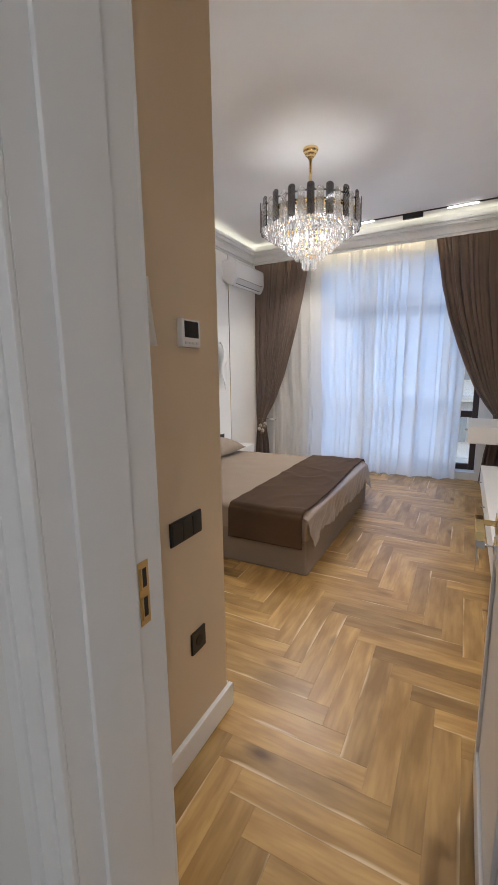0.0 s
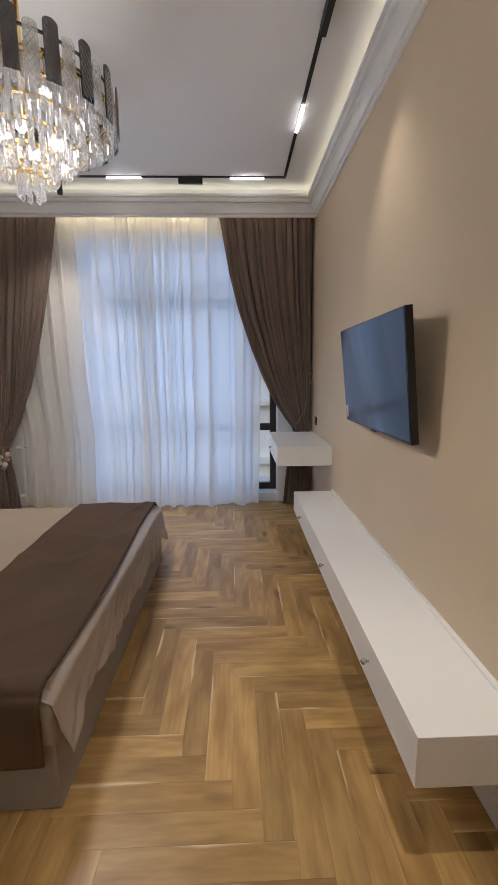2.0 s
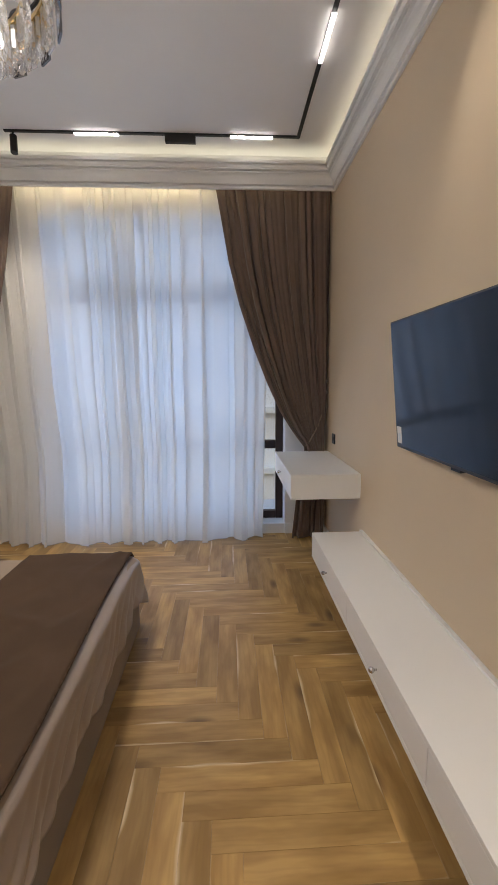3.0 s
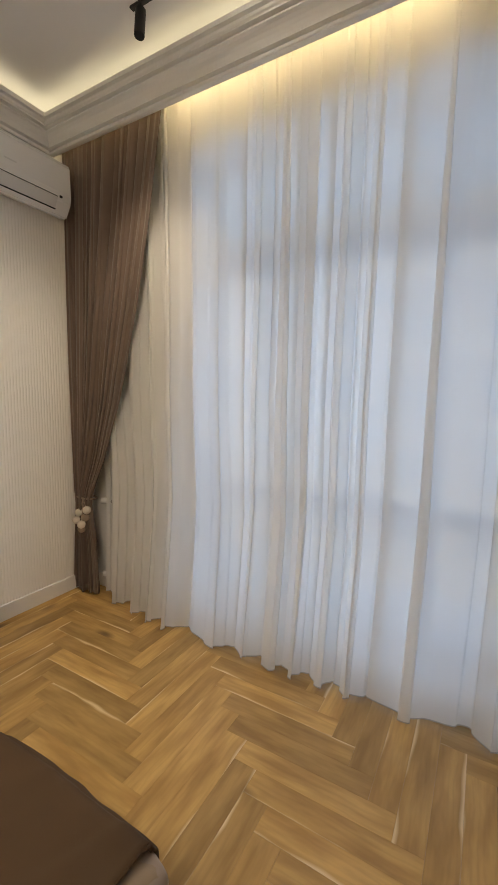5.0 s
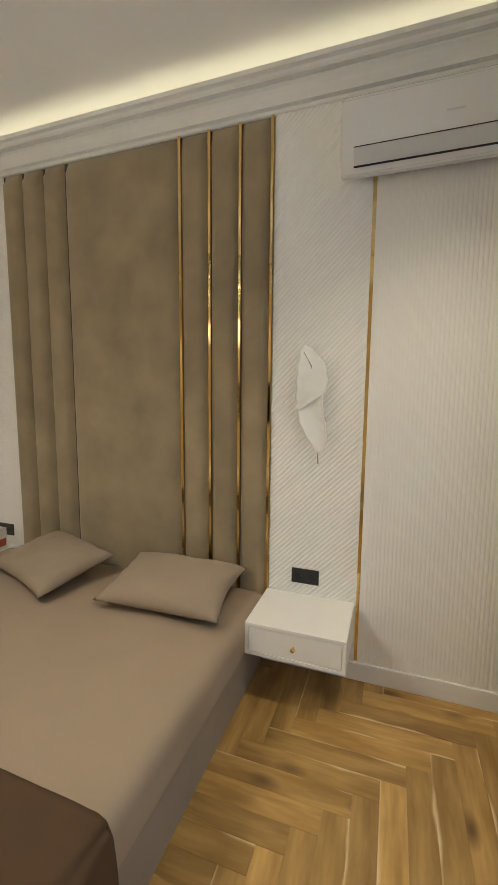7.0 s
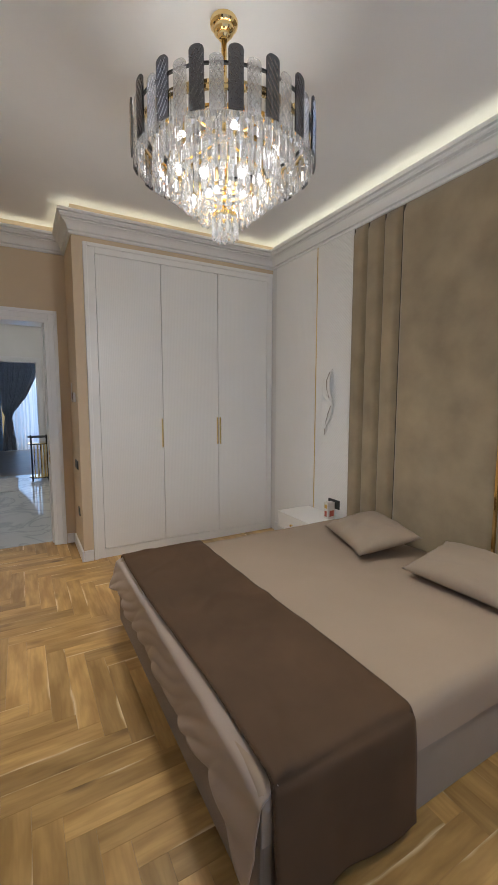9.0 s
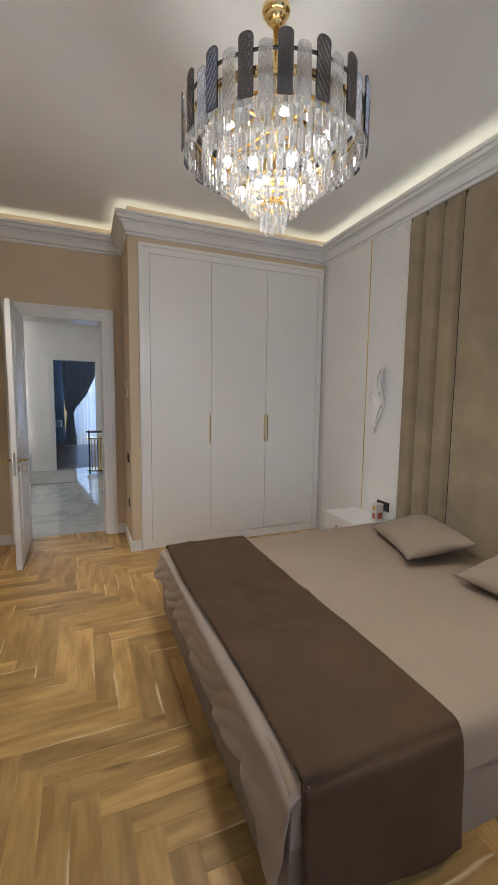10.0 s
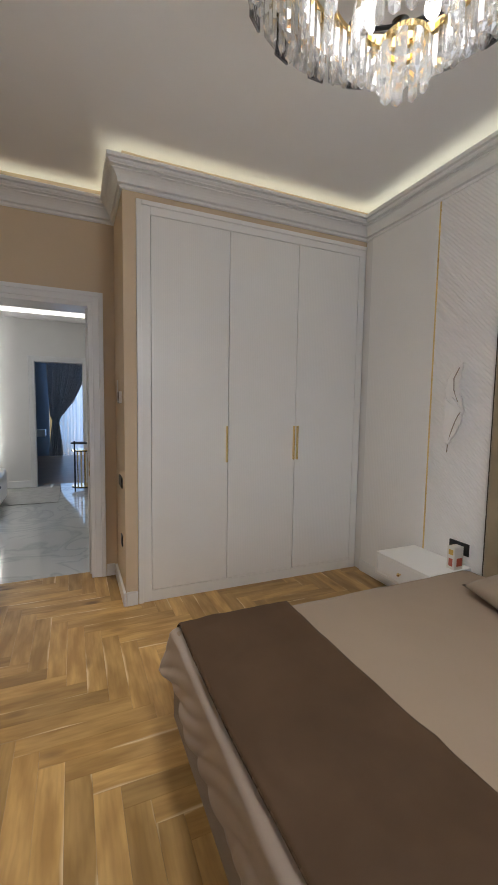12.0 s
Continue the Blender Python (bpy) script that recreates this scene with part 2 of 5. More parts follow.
GROUND = material("asphalt_ground", (0.06, 0.06, 0.06), rough=0.9, vary=0.15, scale=0.4)
BALL = material("cream_tassel_ball", (0.62, 0.56, 0.48), rough=0.7, vary=0.05, bump=0.2, bump_scale=200)
BALL_BROWN = material("taupe_tassel_ball", (0.33, 0.25, 0.19), rough=0.7, vary=0.05, bump=0.2, bump_scale=200)
RUG = material("pale_grey_rug", (0.42, 0.42, 0.41), rough=0.95, vary=0.12, scale=8, bump=0.3, bump_scale=200)
PAPER = material("printed_carton", (0.72, 0.68, 0.62), rough=0.5, vary=0.04)
RED_PRINT = material("red_print", (0.45, 0.10, 0.06), rough=0.5)
YELLOW_PRINT = material("yellow_print", (0.60, 0.38, 0.08), rough=0.5)
GREY_MARBLE = material("grey_marble_slab", (0.42, 0.42, 0.43), rough=0.12, vary=0.45, scale=4)
DARK_WALL = material("slate_blue_wall_paint", (0.27, 0.30, 0.34), rough=0.7, vary=0.03)

# ---- mesh helpers ----
ROOT = {}


def box(lo, hi, bevel=0.0, bm=None):
    """A box with chamfered edges, added to bm."""
    bm = bm or bmesh.new()
    x0, y0, z0 = lo
    x1, y1, z1 = hi
    t = bmesh.new() if bevel else bm
    v = [t.verts.new(p) for p in ((x0, y0, z0), (x1, y0, z0), (x1, y1, z0), (x0, y1, z0), (x0, y0, z1), (x1, y0, z1), (x1, y1, z1), (x0, y1, z1))]
    for f in ((0, 3, 2, 1), (4, 5, 6, 7), (0, 1, 5, 4), (1, 2, 6, 5), (2, 3, 7, 6), (3, 0, 4, 7)):
        t.faces.new([v[k] for k in f])
    if bevel:
        bmesh.ops.bevel(t, geom=t.edges[:], offset=bevel, segments=2, affect="EDGES", profile=0.6)
        me = bpy.data.meshes.new("tmp")
        t.to_mesh(me)
        bm.from_mesh(me)
        bpy.data.meshes.remove(me)
        t.free()
    return bm


def rod(a, b, r, n=12, r2=None, bm=None):
    """A round bar from a to b."""
    bm = bm or bmesh.new()
    a, b = Vector(a), Vector(b)
    q = (b - a).to_track_quat("Z", "Y").to_matrix().to_4x4()
    bmesh.ops.create_cone(bm, cap_ends=True, segments=n, radius1=r, radius2=r if r2 is None else r2, depth=(b - a).length, matrix=Matrix.Translation((a + b) / 2) @ q)
    return bm


def ball(c, r, n=12, bm=None, squash=1.0):
    bm = bm or bmesh.new()
    bmesh.ops.create_uvsphere(bm, u_segments=n, v_segments=max(6, n * 2 // 3), radius=r, matrix=Matrix.Translation(c) @ Matrix.Diagonal((1, 1, squash, 1)))
    return bm


def lathe(c, profile, n=24, bm=None):
    """Turns a profile of (radius, z) about the upright axis through c."""
    bm = bm or bmesh.new()
    rings = [[bm.verts.new((c[0] + r * math.cos(2 * math.pi * k / n), c[1] + r * math.sin(2 * math.pi * k / n), c[2] + z)) for k in range(n)] for r, z in profile]
    for p, q in zip(rings, rings[1:]):
        for k in range(n):
            bm.faces.new((p[k], p[(k + 1) % n], q[(k + 1) % n], q[k]))
    bm.faces.new(rings[0][::-1]), bm.faces.new(rings[-1])
    return bm


def sheet(nu, nv, at, bm=None):
    """A grid of nu by nv cells with the point at(u, v) in each corner."""
    bm = bm or bmesh.new()
    g = [[bm.verts.new(at(i / nu, j / nv)) for j in range(nv + 1)] for i in range(nu + 1)]
    for i in range(nu):
        for j in range(nv):
            bm.faces.new((g[i][j], g[i + 1][j], g[i + 1][j + 1], g[i][j + 1]))
    return bm


def mesh_object(name, bm, mat, at=(0, 0, 0), smooth=False):
    bm.normal_update()
    me = bpy.data.meshes.new(name)
    bmesh.ops.translate(bm, verts=bm.verts[:], vec=-Vector(at))
    bm.to_mesh(me)
    bm.free()
    me.materials.append(mat)
    if smooth:
        me.shade_smooth()
    return new(name, me)


def thing(name, at, label, category, group="", kind=""):
    ob = new(name)
    ob.empty_display_size = 0.1
    ob.location = at
    ROOT[ob] = Vector(at)
    return tagged(ob, label, category, group, kind)


def part(name, bm, mat, parent, label="", smooth=False):
    """A bmesh in world metres as one mesh under a thing or a part."""
    ob = mesh_object(name, bm, mat, ROOT[parent], smooth)
    ob.parent = parent
    ROOT[ob] = ROOT[parent]
    return tagged(ob, label)


def solo(name, bm, mat, label, category, group="", kind="", smooth=False):
    """A thing of one mesh."""
    lo = Vector([min(v.co[k] for v in bm.verts) for k in range(3)])
    hi = Vector([max(v.co[k] for v in bm.verts) for k in range(3)])
    at = Vector(((lo.x + hi.x) / 2, (lo.y + hi.y) / 2, lo.z))
    ob = mesh_object(name, bm, mat, at, smooth)
    ob.location = at
    ROOT[ob] = at
    return tagged(ob, label, category, group, kind)


def solid(ob, thickness, offset=-1.0):
    m = ob.modifiers.new("thickness", "SOLIDIFY")
    m.thickness, m.offset = thickness, offset
    return ob


def lerp_rows(rows, z):
    """A smooth curve through a few (z, x) rows, high to low."""
    if z >= rows[0][0]:
        return rows[0][1]
    for (za, xa), (zb, xb) in zip(rows, rows[1:]):
        if z >= zb:
            k = (za - z) / (za - zb)
            return xa + (xb - xa) * k
    return rows[-1][1]


# ---- plan ----
XL, XR = -2.33, 1.16          # bed wall, television wall
YD, YW = 1.84, 7.08           # door wall, window wall
YB = 2.475                    # face of the built-in wardrobe
XB = -0.215                   # return wall beside the wardrobe
ZC, ZLOW = 3.245, 2.992
YP = 6.87                     # pelmet in front of the curtains
WX0, WX1, WZ0, WZ1 = -1.31, 0.79, 0.10, 2.84
DX0, DX1, DZ = 0.0, 0.785, 2.31
YH = 1.57                     # hall side of the door wall

# ---- walls ----
solo("wall_east", box((XR, YH, 0), (XR + 0.2, 7.4, 3.4)), BEIGE, "beige painted wall behind the television", "wall", kind="structure")
solo("wall_west", box((XL - 0.2, 1.66, 0), (XL, 7.4, 3.4)), WHITE_WALL, "white wall behind the bed panels", "wall", kind="structure")
b = box((XL, YW, 0), (WX0, 7.4, 3.4))
box((WX1, YW, 0), (XR, 7.4, 3.4), bm=b)
box((WX0, YW, WZ1), (WX1, 7.4, 3.4), bm=b)
box((WX0, YW, -0.02), (WX1, 7.4, WZ0 - 0.03), bm=b)
solo("wall_north", b, WHITE_WALL, "white wall around the tall balcony window", "wall", kind="structure")
b = box((XB, YH, 0), (DX0 - 0.03, YD, 3.4))
box((DX1 + 0.03, YH, 0), (XR, YD, 3.4), bm=b)
box((DX0 - 0.03, YH, DZ + 0.03), (DX1 + 0.03, YD, 3.4), bm=b)
solo("wall_south", b, BEIGE, "beige painted wall with the bedroom door", "wall", kind="structure")
solo("wall_return", box((XB - 0.09, YH, 0), (XB, YB, 3.4)), BEIGE, "beige painted return wall beside the wardrobe", "wall", kind="structure")
solo("wall_wardrobe_top", box((XL, YB - 0.06, 2.95), (XB - 0.09, YB - 0.004, 3.4)), BEIGE, "beige painted strip above the wardrobe", "wall", kind="structure")
solo("wall_wardrobe_back", box((XL, YH, 0), (XB - 0.09, YH + 0.06, 3.4)), WHITE_WALL, "plain wall behind the wardrobe", "wall", kind="structure")
solo("ceiling", box((XL - 0.2, YH, ZC), (XR + 0.2, 7.4, ZC + 0.14)), CEILING, "flat white ceiling washed by cove light", "ceiling", kind="structure")
solo("pelmet", box((XL, YP, ZLOW + 0.008), (XR, YP + 0.022, ZC)), PLASTER, "white pelmet in front of the curtain niche", "pelmet", kind="structure")

# cornice: a stepped crown moulding with an open cove behind its lip
PROFILE = [(0.0, 2.992), (0.016, 2.992), (0.021, 2.997), (0.021, 3.010), (0.010, 3.013), (0.010, 3.019), (0.032, 3.023), (0.035, 3.038), (0.040, 3.054), (0.049, 3.070), (0.061, 3.082), (0.075, 3.088), (0.075, 3.096),
           (0.060, 3.099), (0.060, 3.105), (0.088, 3.108), (0.088, 3.116), (0.095, 3.121), (0.099, 3.131), (0.088, 3.135), (0.088, 3.140), (0.108, 3.144), (0.108, 3.167), (0.105, 3.17), (0.090, 3.17), (0.052, 3.12), (0.0, 3.12)]
INSIDE = [(XL, YB), (XB, YB), (XB, YD), (XR, YD), (XR, YP), (XL, YP)]


def mitre(points, d):
    """The closed outline, moved d into the room (points run with the room on their left hand or right, found from the area)."""
    n, out = len(points), []
    area = sum(points[k][0] * points[(k + 1) % n][1] - points[(k + 1) % n][0] * points[k][1] for k in range(n))
    s = 1 if area > 0 else -1
    for k in range(n):
        p, q, r = Vector(points[k - 1]), Vector(points[k]), Vector(points[(k + 1) % n])
        a, c = (q - p).normalized(), (r - q).normalized()
        na, nc = Vector((-a.y, a.x)) * s, Vector((-c.y, c.x)) * s
        out.append(q + (na + nc) * d if abs(a.dot(c)) < 0.1 else q + na * d)
    return out


def sweep(profile, points):
    bm = bmesh.new()
    loops = [[bm.verts.new((p.x, p.y, z)) for p in mitre(points, d)] for d, z in profile]
    n = len(points)
    for p, q in zip(loops, loops[1:] + loops[:1]):
        for k in range(n):
            bm.faces.new((p[k], q[k], q[(k + 1) % n], p[(k + 1) % n]))
    bmesh.ops.recalc_face_normals(bm, faces=bm.faces[:])
    return bm


solo("cornice", sweep(PROFILE, INSIDE), PLASTER, "white stepped plaster cornice with a hidden light cove", "cornice", kind="structure")
strip = sweep([(0.010, 3.122), (0.050, 3.122), (0.050, 3.130), (0.010, 3.130)], INSIDE)
solo("cove_light", strip, LED, "warm white led strip lying in the cornice cove", "led strip")
solo("niche_light", box((XL + 0.05, YP + 0.026, 3.19), (XR - 0.05, YP + 0.036, 3.22)), LED_NICHE, "warm led strip on the back of the pelmet", "led strip")

# ---- baseboards, door casing ----
def board(name, lo, hi):
    b = box(lo, hi, 0.005)
    return solo(name, b, TRIM, "white painted baseboard", "baseboard", kind="structure")


board("baseboard_west", (XL, 2.56, 0), (XL + 0.02, 3.68, 0.105))
board("baseboard_west", (XL, 5.62, 0), (XL + 0.02, YW, 0.105))
board("baseboard_east", (XR - 0.02, YD, 0), (XR, YW, 0.105))
board("baseboard_north", (WX1 - 0.002, YW - 0.02, 0), (XR - 0.02, YW, 0.105))
board("baseboard_north", (XL + 0.02, YW - 0.02, 0), (WX0, YW, 0.105))
board("baseboard_return", (XB, YD + 0.02, 0), (XB + 0.02, YB + 0.02, 0.105))
board("baseboard_return_end", (XB - 0.085, YB, 0), (XB - 0.002, YB + 0.02, 0.105))
board("baseboard_south", (XB + 0.02, YD, 0), (DX0 - 0.125, YD + 0.02, 0.105))
board("baseboard_south", (DX1 + 0.125, YD, 0), (XR - 0.02, YD + 0.02, 0.105))


def casing(name, x0, x1, ztop, y, toward, width=0.12):
    """Stepped door casing round an opening on the wall face y."""
    ob = thing(name, ((x0 + x1) / 2, y, 0), "white stepped door casing with square corners", "door frame", kind="structure")
    for k, (a, c, d) in enumerate(((0.0, 0.035, 0.012), (0.035, 0.085, 0.018), (0.085, width, 0.026))):
        ya, yb = sorted((y, y + toward * d))
        part("casing_board", box((x0 - c, ya, 0), (x0 - a, yb, ztop + c), 0.003), TRIM, ob)
        part("casing_board", box((x1 + a, ya, 0), (x1 + c, yb, ztop + c), 0.003), TRIM, ob)
        part("casing_head", box((x0 - a, ya, ztop + a), (x1 + a, yb, ztop + c), 0.003), TRIM, ob)
    return ob


door_frame = casing("door_frame_1", DX0, DX1, DZ, YD, 1)
casing("door_frame_2", DX0, DX1, DZ, YH - 0.012, -1)
jamb = thing("door_jamb", (DX0, YH, 0), "white door lining with a brass strike plate", "door lining", kind="structure")
part("lining", box((DX0 - 0.03, YH - 0.0115, 0), (DX0, YD, DZ), 0.001), TRIM, jamb)
part("lining", box((DX1, YH - 0.0115, 0), (DX1 + 0.03, YD, DZ), 0.001), TRIM, jamb)
part("lining_head", box((DX0 - 0.03, YH, DZ), (DX1 + 0.03, YD, DZ + 0.03), 0.002), TRIM, jamb)
part("stop", box((DX0, 1.62, 0), (DX0 + 0.012, 1.755, DZ), 0.002), TRIM, jamb)
b = box((DX0 + 0.001, 1.770, 0.868), (DX0 + 0.0025, 1.802, 1.022), 0.001)
part("strike_plate", b, BRASS, jamb, "polished brass strike plate")
for za, zb in ((0.888, 0.935), (0.960, 1.005)):
    part("strike_hole", box((DX0 + 0.0026, 1.778, za), (DX0 + 0.0032, 1.794, zb)), BLACK, jamb)
    part("strike_lip", box((DX0 + 0.0026, 1.773, za - 0.004), (DX0 + 0.008, 1.776, zb + 0.004)), BRASS, jamb)

# ---- door leaf, standing open at a right angle ----
LX0, LX1, LY0, LY1 = 0.732, 0.775, 1.80, 2.62
leaf = thing("door_1", ((LX0 + LX1) / 2, LY0, 0), "white panelled bedroom door standing open", "door", kind="structure")
part("door_leaf", box((LX0, LY0, 0.008), (LX1, LY1, 2.30), 0.003), TRIM, leaf)
for x, s in ((LX0, -1), (LX1, 1)):
    for za, zb in ((0.20, 0.92), (1.16, 2.14)):
        b = bmesh.new()
        ya, yb, w = LY0 + 0.13, LY1 - 0.13, 0.028
        xa, xb = sorted((x, x + s * 0.010))
        box((xa, ya, za), (xb, yb, za + w), 0.003, b), box((xa, ya, zb - w), (xb, yb, zb), 0.003, b)
        box((xa, ya, za + w), (xb, ya + w, zb - w), 0.003, b), box((xa, yb - w, za + w), (xb, yb, zb - w), 0.003, b)
        part("panel_moulding", b, TRIM, leaf)
    xa, xb = sorted((x, x + s * 0.006))
    plate = part("rosette", box((xa, LY1 - 0.097, 0.938), (xb, LY1 - 0.043, 0.992), 0.002), GOLD, leaf, "polished gold square handle rose")
    b = rod((x + s * 0.006, LY1 - 0.07, 0.965), (x + s * 0.050, LY1 - 0.07, 0.965), 0.009)
    part("handle_neck", b, GOLD, plate)
    b = bmesh.new()
    ring_ = [[b.verts.new((x + s * (0.040 + d), y, z)) for d, z in ((0.0, 0.953 + dz), (0.022, 0.953 + dz), (0.026, 0.965 + dz), (0.022, 0.978 + dz), (0.0, 0.978 + dz))] for y, dz in ((LY1 - 0.045, 0.0), (LY1 - 0.085, 0.0), (LY1 - 0.185, -0.006))]
    for p, q in zip(ring_, ring_[1:]):
        for k in range(5):
            b.faces.new((p[k], p[(k + 1) % 5], q[(k + 1) % 5], q[k]))
    b.faces.new(ring_[0][::-1]), b.faces.new(ring_[-1])
    bmesh.ops.recalc_face_normals(b, faces=b.faces[:])
    part("lever", b, GOLD, plate, "polished gold angular lever")
    part("key_rose", box((xa, LY1 - 0.095, 0.865), (xb, LY1 - 0.045, 0.915), 0.002), GOLD, leaf, "polished gold square key rose")
part("lock_face", box((LX0 + 0.012, LY1, 0.84), (LX1 - 0.012, LY1 + 0.002, 1.04)), CHROME, leaf)
b = rod((LX0 - 0.004, LY1 - 0.07, 0.890), (LX0 - 0.034, LY1 - 0.07, 0.890), 0.003)
box((LX0 - 0.056, LY1 - 0.072, 0.878), (LX0 - 0.030, LY1 - 0.068, 0.902), 0.001, b)
box((LX0 - 0.052, LY1 - 0.085, 0.838), (LX0 - 0.049, LY1 - 0.055, 0.880), 0.001, b)
box((LX0 - 0.052, LY1 - 0.074, 0.800), (LX0 - 0.049, LY1 - 0.064, 0.838), 0.001, b)
solo("door_key", b, CHROME, "steel key hanging from the door lock", "key")

# ---- window ----
win = thing("window_1", ((WX0 + WX1) / 2, 7.27, WZ0), "dark brown framed balcony window behind sheer curtains", "window", kind="structure")
MULL = (WX0, -0.70, 0.06, WX1)


def bar(lo, hi):
    part("window_frame", box(lo, hi, 0.006), FRAME_BROWN, win)


for x in MULL:
    w = 0.07 if x in (WX0, WX1) else 0.05
    xa = x if x == WX0 else (x - w if x == WX1 else x - w / 2)
    bar((xa, 7.235, WZ0), (xa + w, 7.305, WZ1))
for za, zb in ((WZ0, WZ0 + 0.075), (0.808, 0.890), (2.165, 2.285), (WZ1 - 0.07, WZ1)):
    for xa, xb in zip(MULL, MULL[1:]):
        pad = 0.07 if xa == WX0 else 0.025
        pad2 = 0.07 if xb == WX1 else 0.025
        bar((xa + pad, 7.240, za), (xb - pad2, 7.300, zb))
for xa, xb in zip(MULL, MULL[1:]):
    for za, zb in ((WZ0 + 0.075, 0.808), (0.890, 2.165), (2.285, WZ1 - 0.07)):
        p = part("pane", box((xa + 0.02, 7.266, za - 0.01), (xb - 0.02, 7.272, zb + 0.01)), GLASS, win)
        p.visible_shadow = False
solo("threshold", box((WX0, YW - 0.005, 0), (WX1, 7.4, WZ0), 0.004), TRIM, "white threshold under the balcony window", "threshold", kind="structure")

# ---- curtains ----
def drape(name, left, right, y0, amp, folds, mat, zs, label, category, seed, bottom_wave=0.0, nu=220, nv=60, lean=None, omega=0.35, pleat=False):
    """A hanging cloth between two edge curves of (z, x) rows, folded into uneven pleats."""
    rnd = random.Random(seed)
    ph = [rnd.uniform(0, 6.28) for _ in range(4)]
    ztop, zlow = zs

    def at(u, v):
        z = ztop + (zlow - ztop) * v
        xa, xb = lerp_rows(left, z), lerp_rows(right, z)
        s = u + 0.35 / folds * math.sin(2 * math.pi * 2.3 * u + ph[0]) + 0.2 / folds * math.sin(2 * math.pi * 5.1 * u + ph[1])
        w = math.sin(2 * math.pi * folds * s + 0.5 * math.sin(3 * z + ph[2]))
        fold = 1 - 2 * abs(math.sin(math.pi * folds * s + 0.25 * math.sin(3 * z + ph[2]))) ** 0.55 if pleat else w * (1 - 0.25 * abs(w))
        fine = 0.16 * math.sin(2 * math.pi * folds * 2.17 * u + ph[3] + 0.8 * z)
        a = amp * (0.55 + 0.45 * v) * (0.8 + 0.3 * math.sin(9 * u + ph[1]))
        x = xa + (xb - xa) * u + omega * amp * math.sin(2 * math.pi * folds * s * 2 + ph[0])
        y = y0 + a * (fold + fine) + (lean(u, v) if lean else 0)
        zz = z + (bottom_wave * (fold * 0.5 + 0.6) if v > 0.999 else 0)
        return (min(max(x, XL + 0.006), XR - 0.006), y, zz)

    ob = solo(name, sheet(nu, nv, at), mat, label, category, smooth=True)
    return ob


curtain_left = drape("curtain", [(3.24, XL + 0.02), (0.75, XL + 0.035), (0.68, XL + 0.05), (0.0, XL + 0.01)],
                     [(3.24, -1.40), (2.99, -1.44), (2.5, -1.53), (2.02, -1.645), (1.39, -1.82), (1.0, -1.97), (0.74, -2.12), (0.66, -2.14), (0.35, -2.09), (0.0, -2.07)],
                     6.958, 0.044, 9, DRAPE, (3.235, 0.012), "mocha brown drape tied back at the bed wall", "curtain", 3, nu=420, pleat=True, omega=0.12)
solid(curtain_left, 0.003)
curtain_right = drape("curtain", [(3.24, 0.15), (3.03, 0.19), (2.46, 0.285), (2.1, 0.375), (1.73, 0.50), (1.45, 0.61), (1.18, 0.735), (1.0, 0.85), (0.86, 0.955), (0.80, 0.95), (0.4, 0.88), (0.0, 0.84)],
                      [(3.24, XR - 0.02), (1.3, XR - 0.02), (0.86, XR - 0.03), (0.0, XR - 0.02)],
                      6.958, 0.046, 9, DRAPE, (3.235, 0.012), "mocha brown drape swept aside beside the floating desk", "curtain", 8, nu=420, pleat=True, omega=0.12)
solid(curtain_right, 0.003)
SHEER_L = [(3.235, -2.2), (1.4, -2.12), (0.8, -2.05), (0.0, -2.06)]
SHEER_R = [(3.235, 0.60), (0.0, 0.53)]


def sheer_at(u, v):
    """Voile in deep uneven folds that loop over one another here and lie almost flat there."""
    z = 3.235 + (0.014 - 3.235) * v
    xa, xb = lerp_rows(SHEER_L, z), lerp_rows(SHEER_R, z)
    p = 2 * math.pi * (13.0 * u + 1.1 * noise.noise((u * 6, 2.0, 0.3)) + 0.06 * noise.noise((u * 8, v * 1.5, 5.0)))
    loop = min(1.0, 0.35 + 2.5 * u) * max(0.0, 0.62 + 1.1 * noise.noise((u * 11, 7.0, v * 0.5)))
    deep = 0.55 + 0.45 * v + 0.5 * noise.noise((u * 9, 3.0, v * 0.6))
    x = xa + (xb - xa) * u + 0.046 * loop * math.sin(2 * p) + 0.006 * math.sin(p * 0.5) + 0.011 * math.sin(5.3 * p + 2 * loop)
    out = 0.135 * v ** 2.5 * min(1.0, 0.35 + 3 * u) * (1.0 if u < 0.93 else 1 - (u - 0.93) * 8)
    y = 7.026 + 0.042 * deep * math.sin(p) + 0.006 * math.sin(2.3 * p + 1) + 0.010 * math.sin(2.65 * p + 0.6) - out
    return (max(x, XL + 0.01), min(y, YW - 0.008), z + (0.012 * (math.sin(p) * 0.5 + 0.6) if v > 0.999 else 0))


sheer = thing("sheer_curtain", (-0.8, 7.0, 0), "white voile sheer curtain falling to the floor in deep folds", "sheer curtain")
part("voile", sheet(1000, 36, sheer_at), SHEER, sheer, smooth=True)
b = bmesh.new()
hem_line = [Vector(sheer_at(k / 700, 1.0)) for k in range(701)]
for p, q in zip(hem_line, hem_line[1:]):
    if (q - p).length > 0.0005:
        rod(p, q, 0.0028, 5, bm=b)
part("weighted_hem", b, HEM, sheer, "pale grey weighted hem cord", smooth=True)

# ---- bed ----
BX0, BX1, BY0, BY1 = -2.285, -0.290, 3.700, 5.625
BZ = 0.452                    # top of the mattress
bed = thing("bed", ((BX0 + BX1) / 2, (BY0 + BY1) / 2, 0), "double bed with a taupe upholstered base and beige sheet", "bed")
part("base", box((BX0, BY0, 0.0), (BX1, BY1, 0.285), 0.014), BEDBASE, bed, smooth=False)


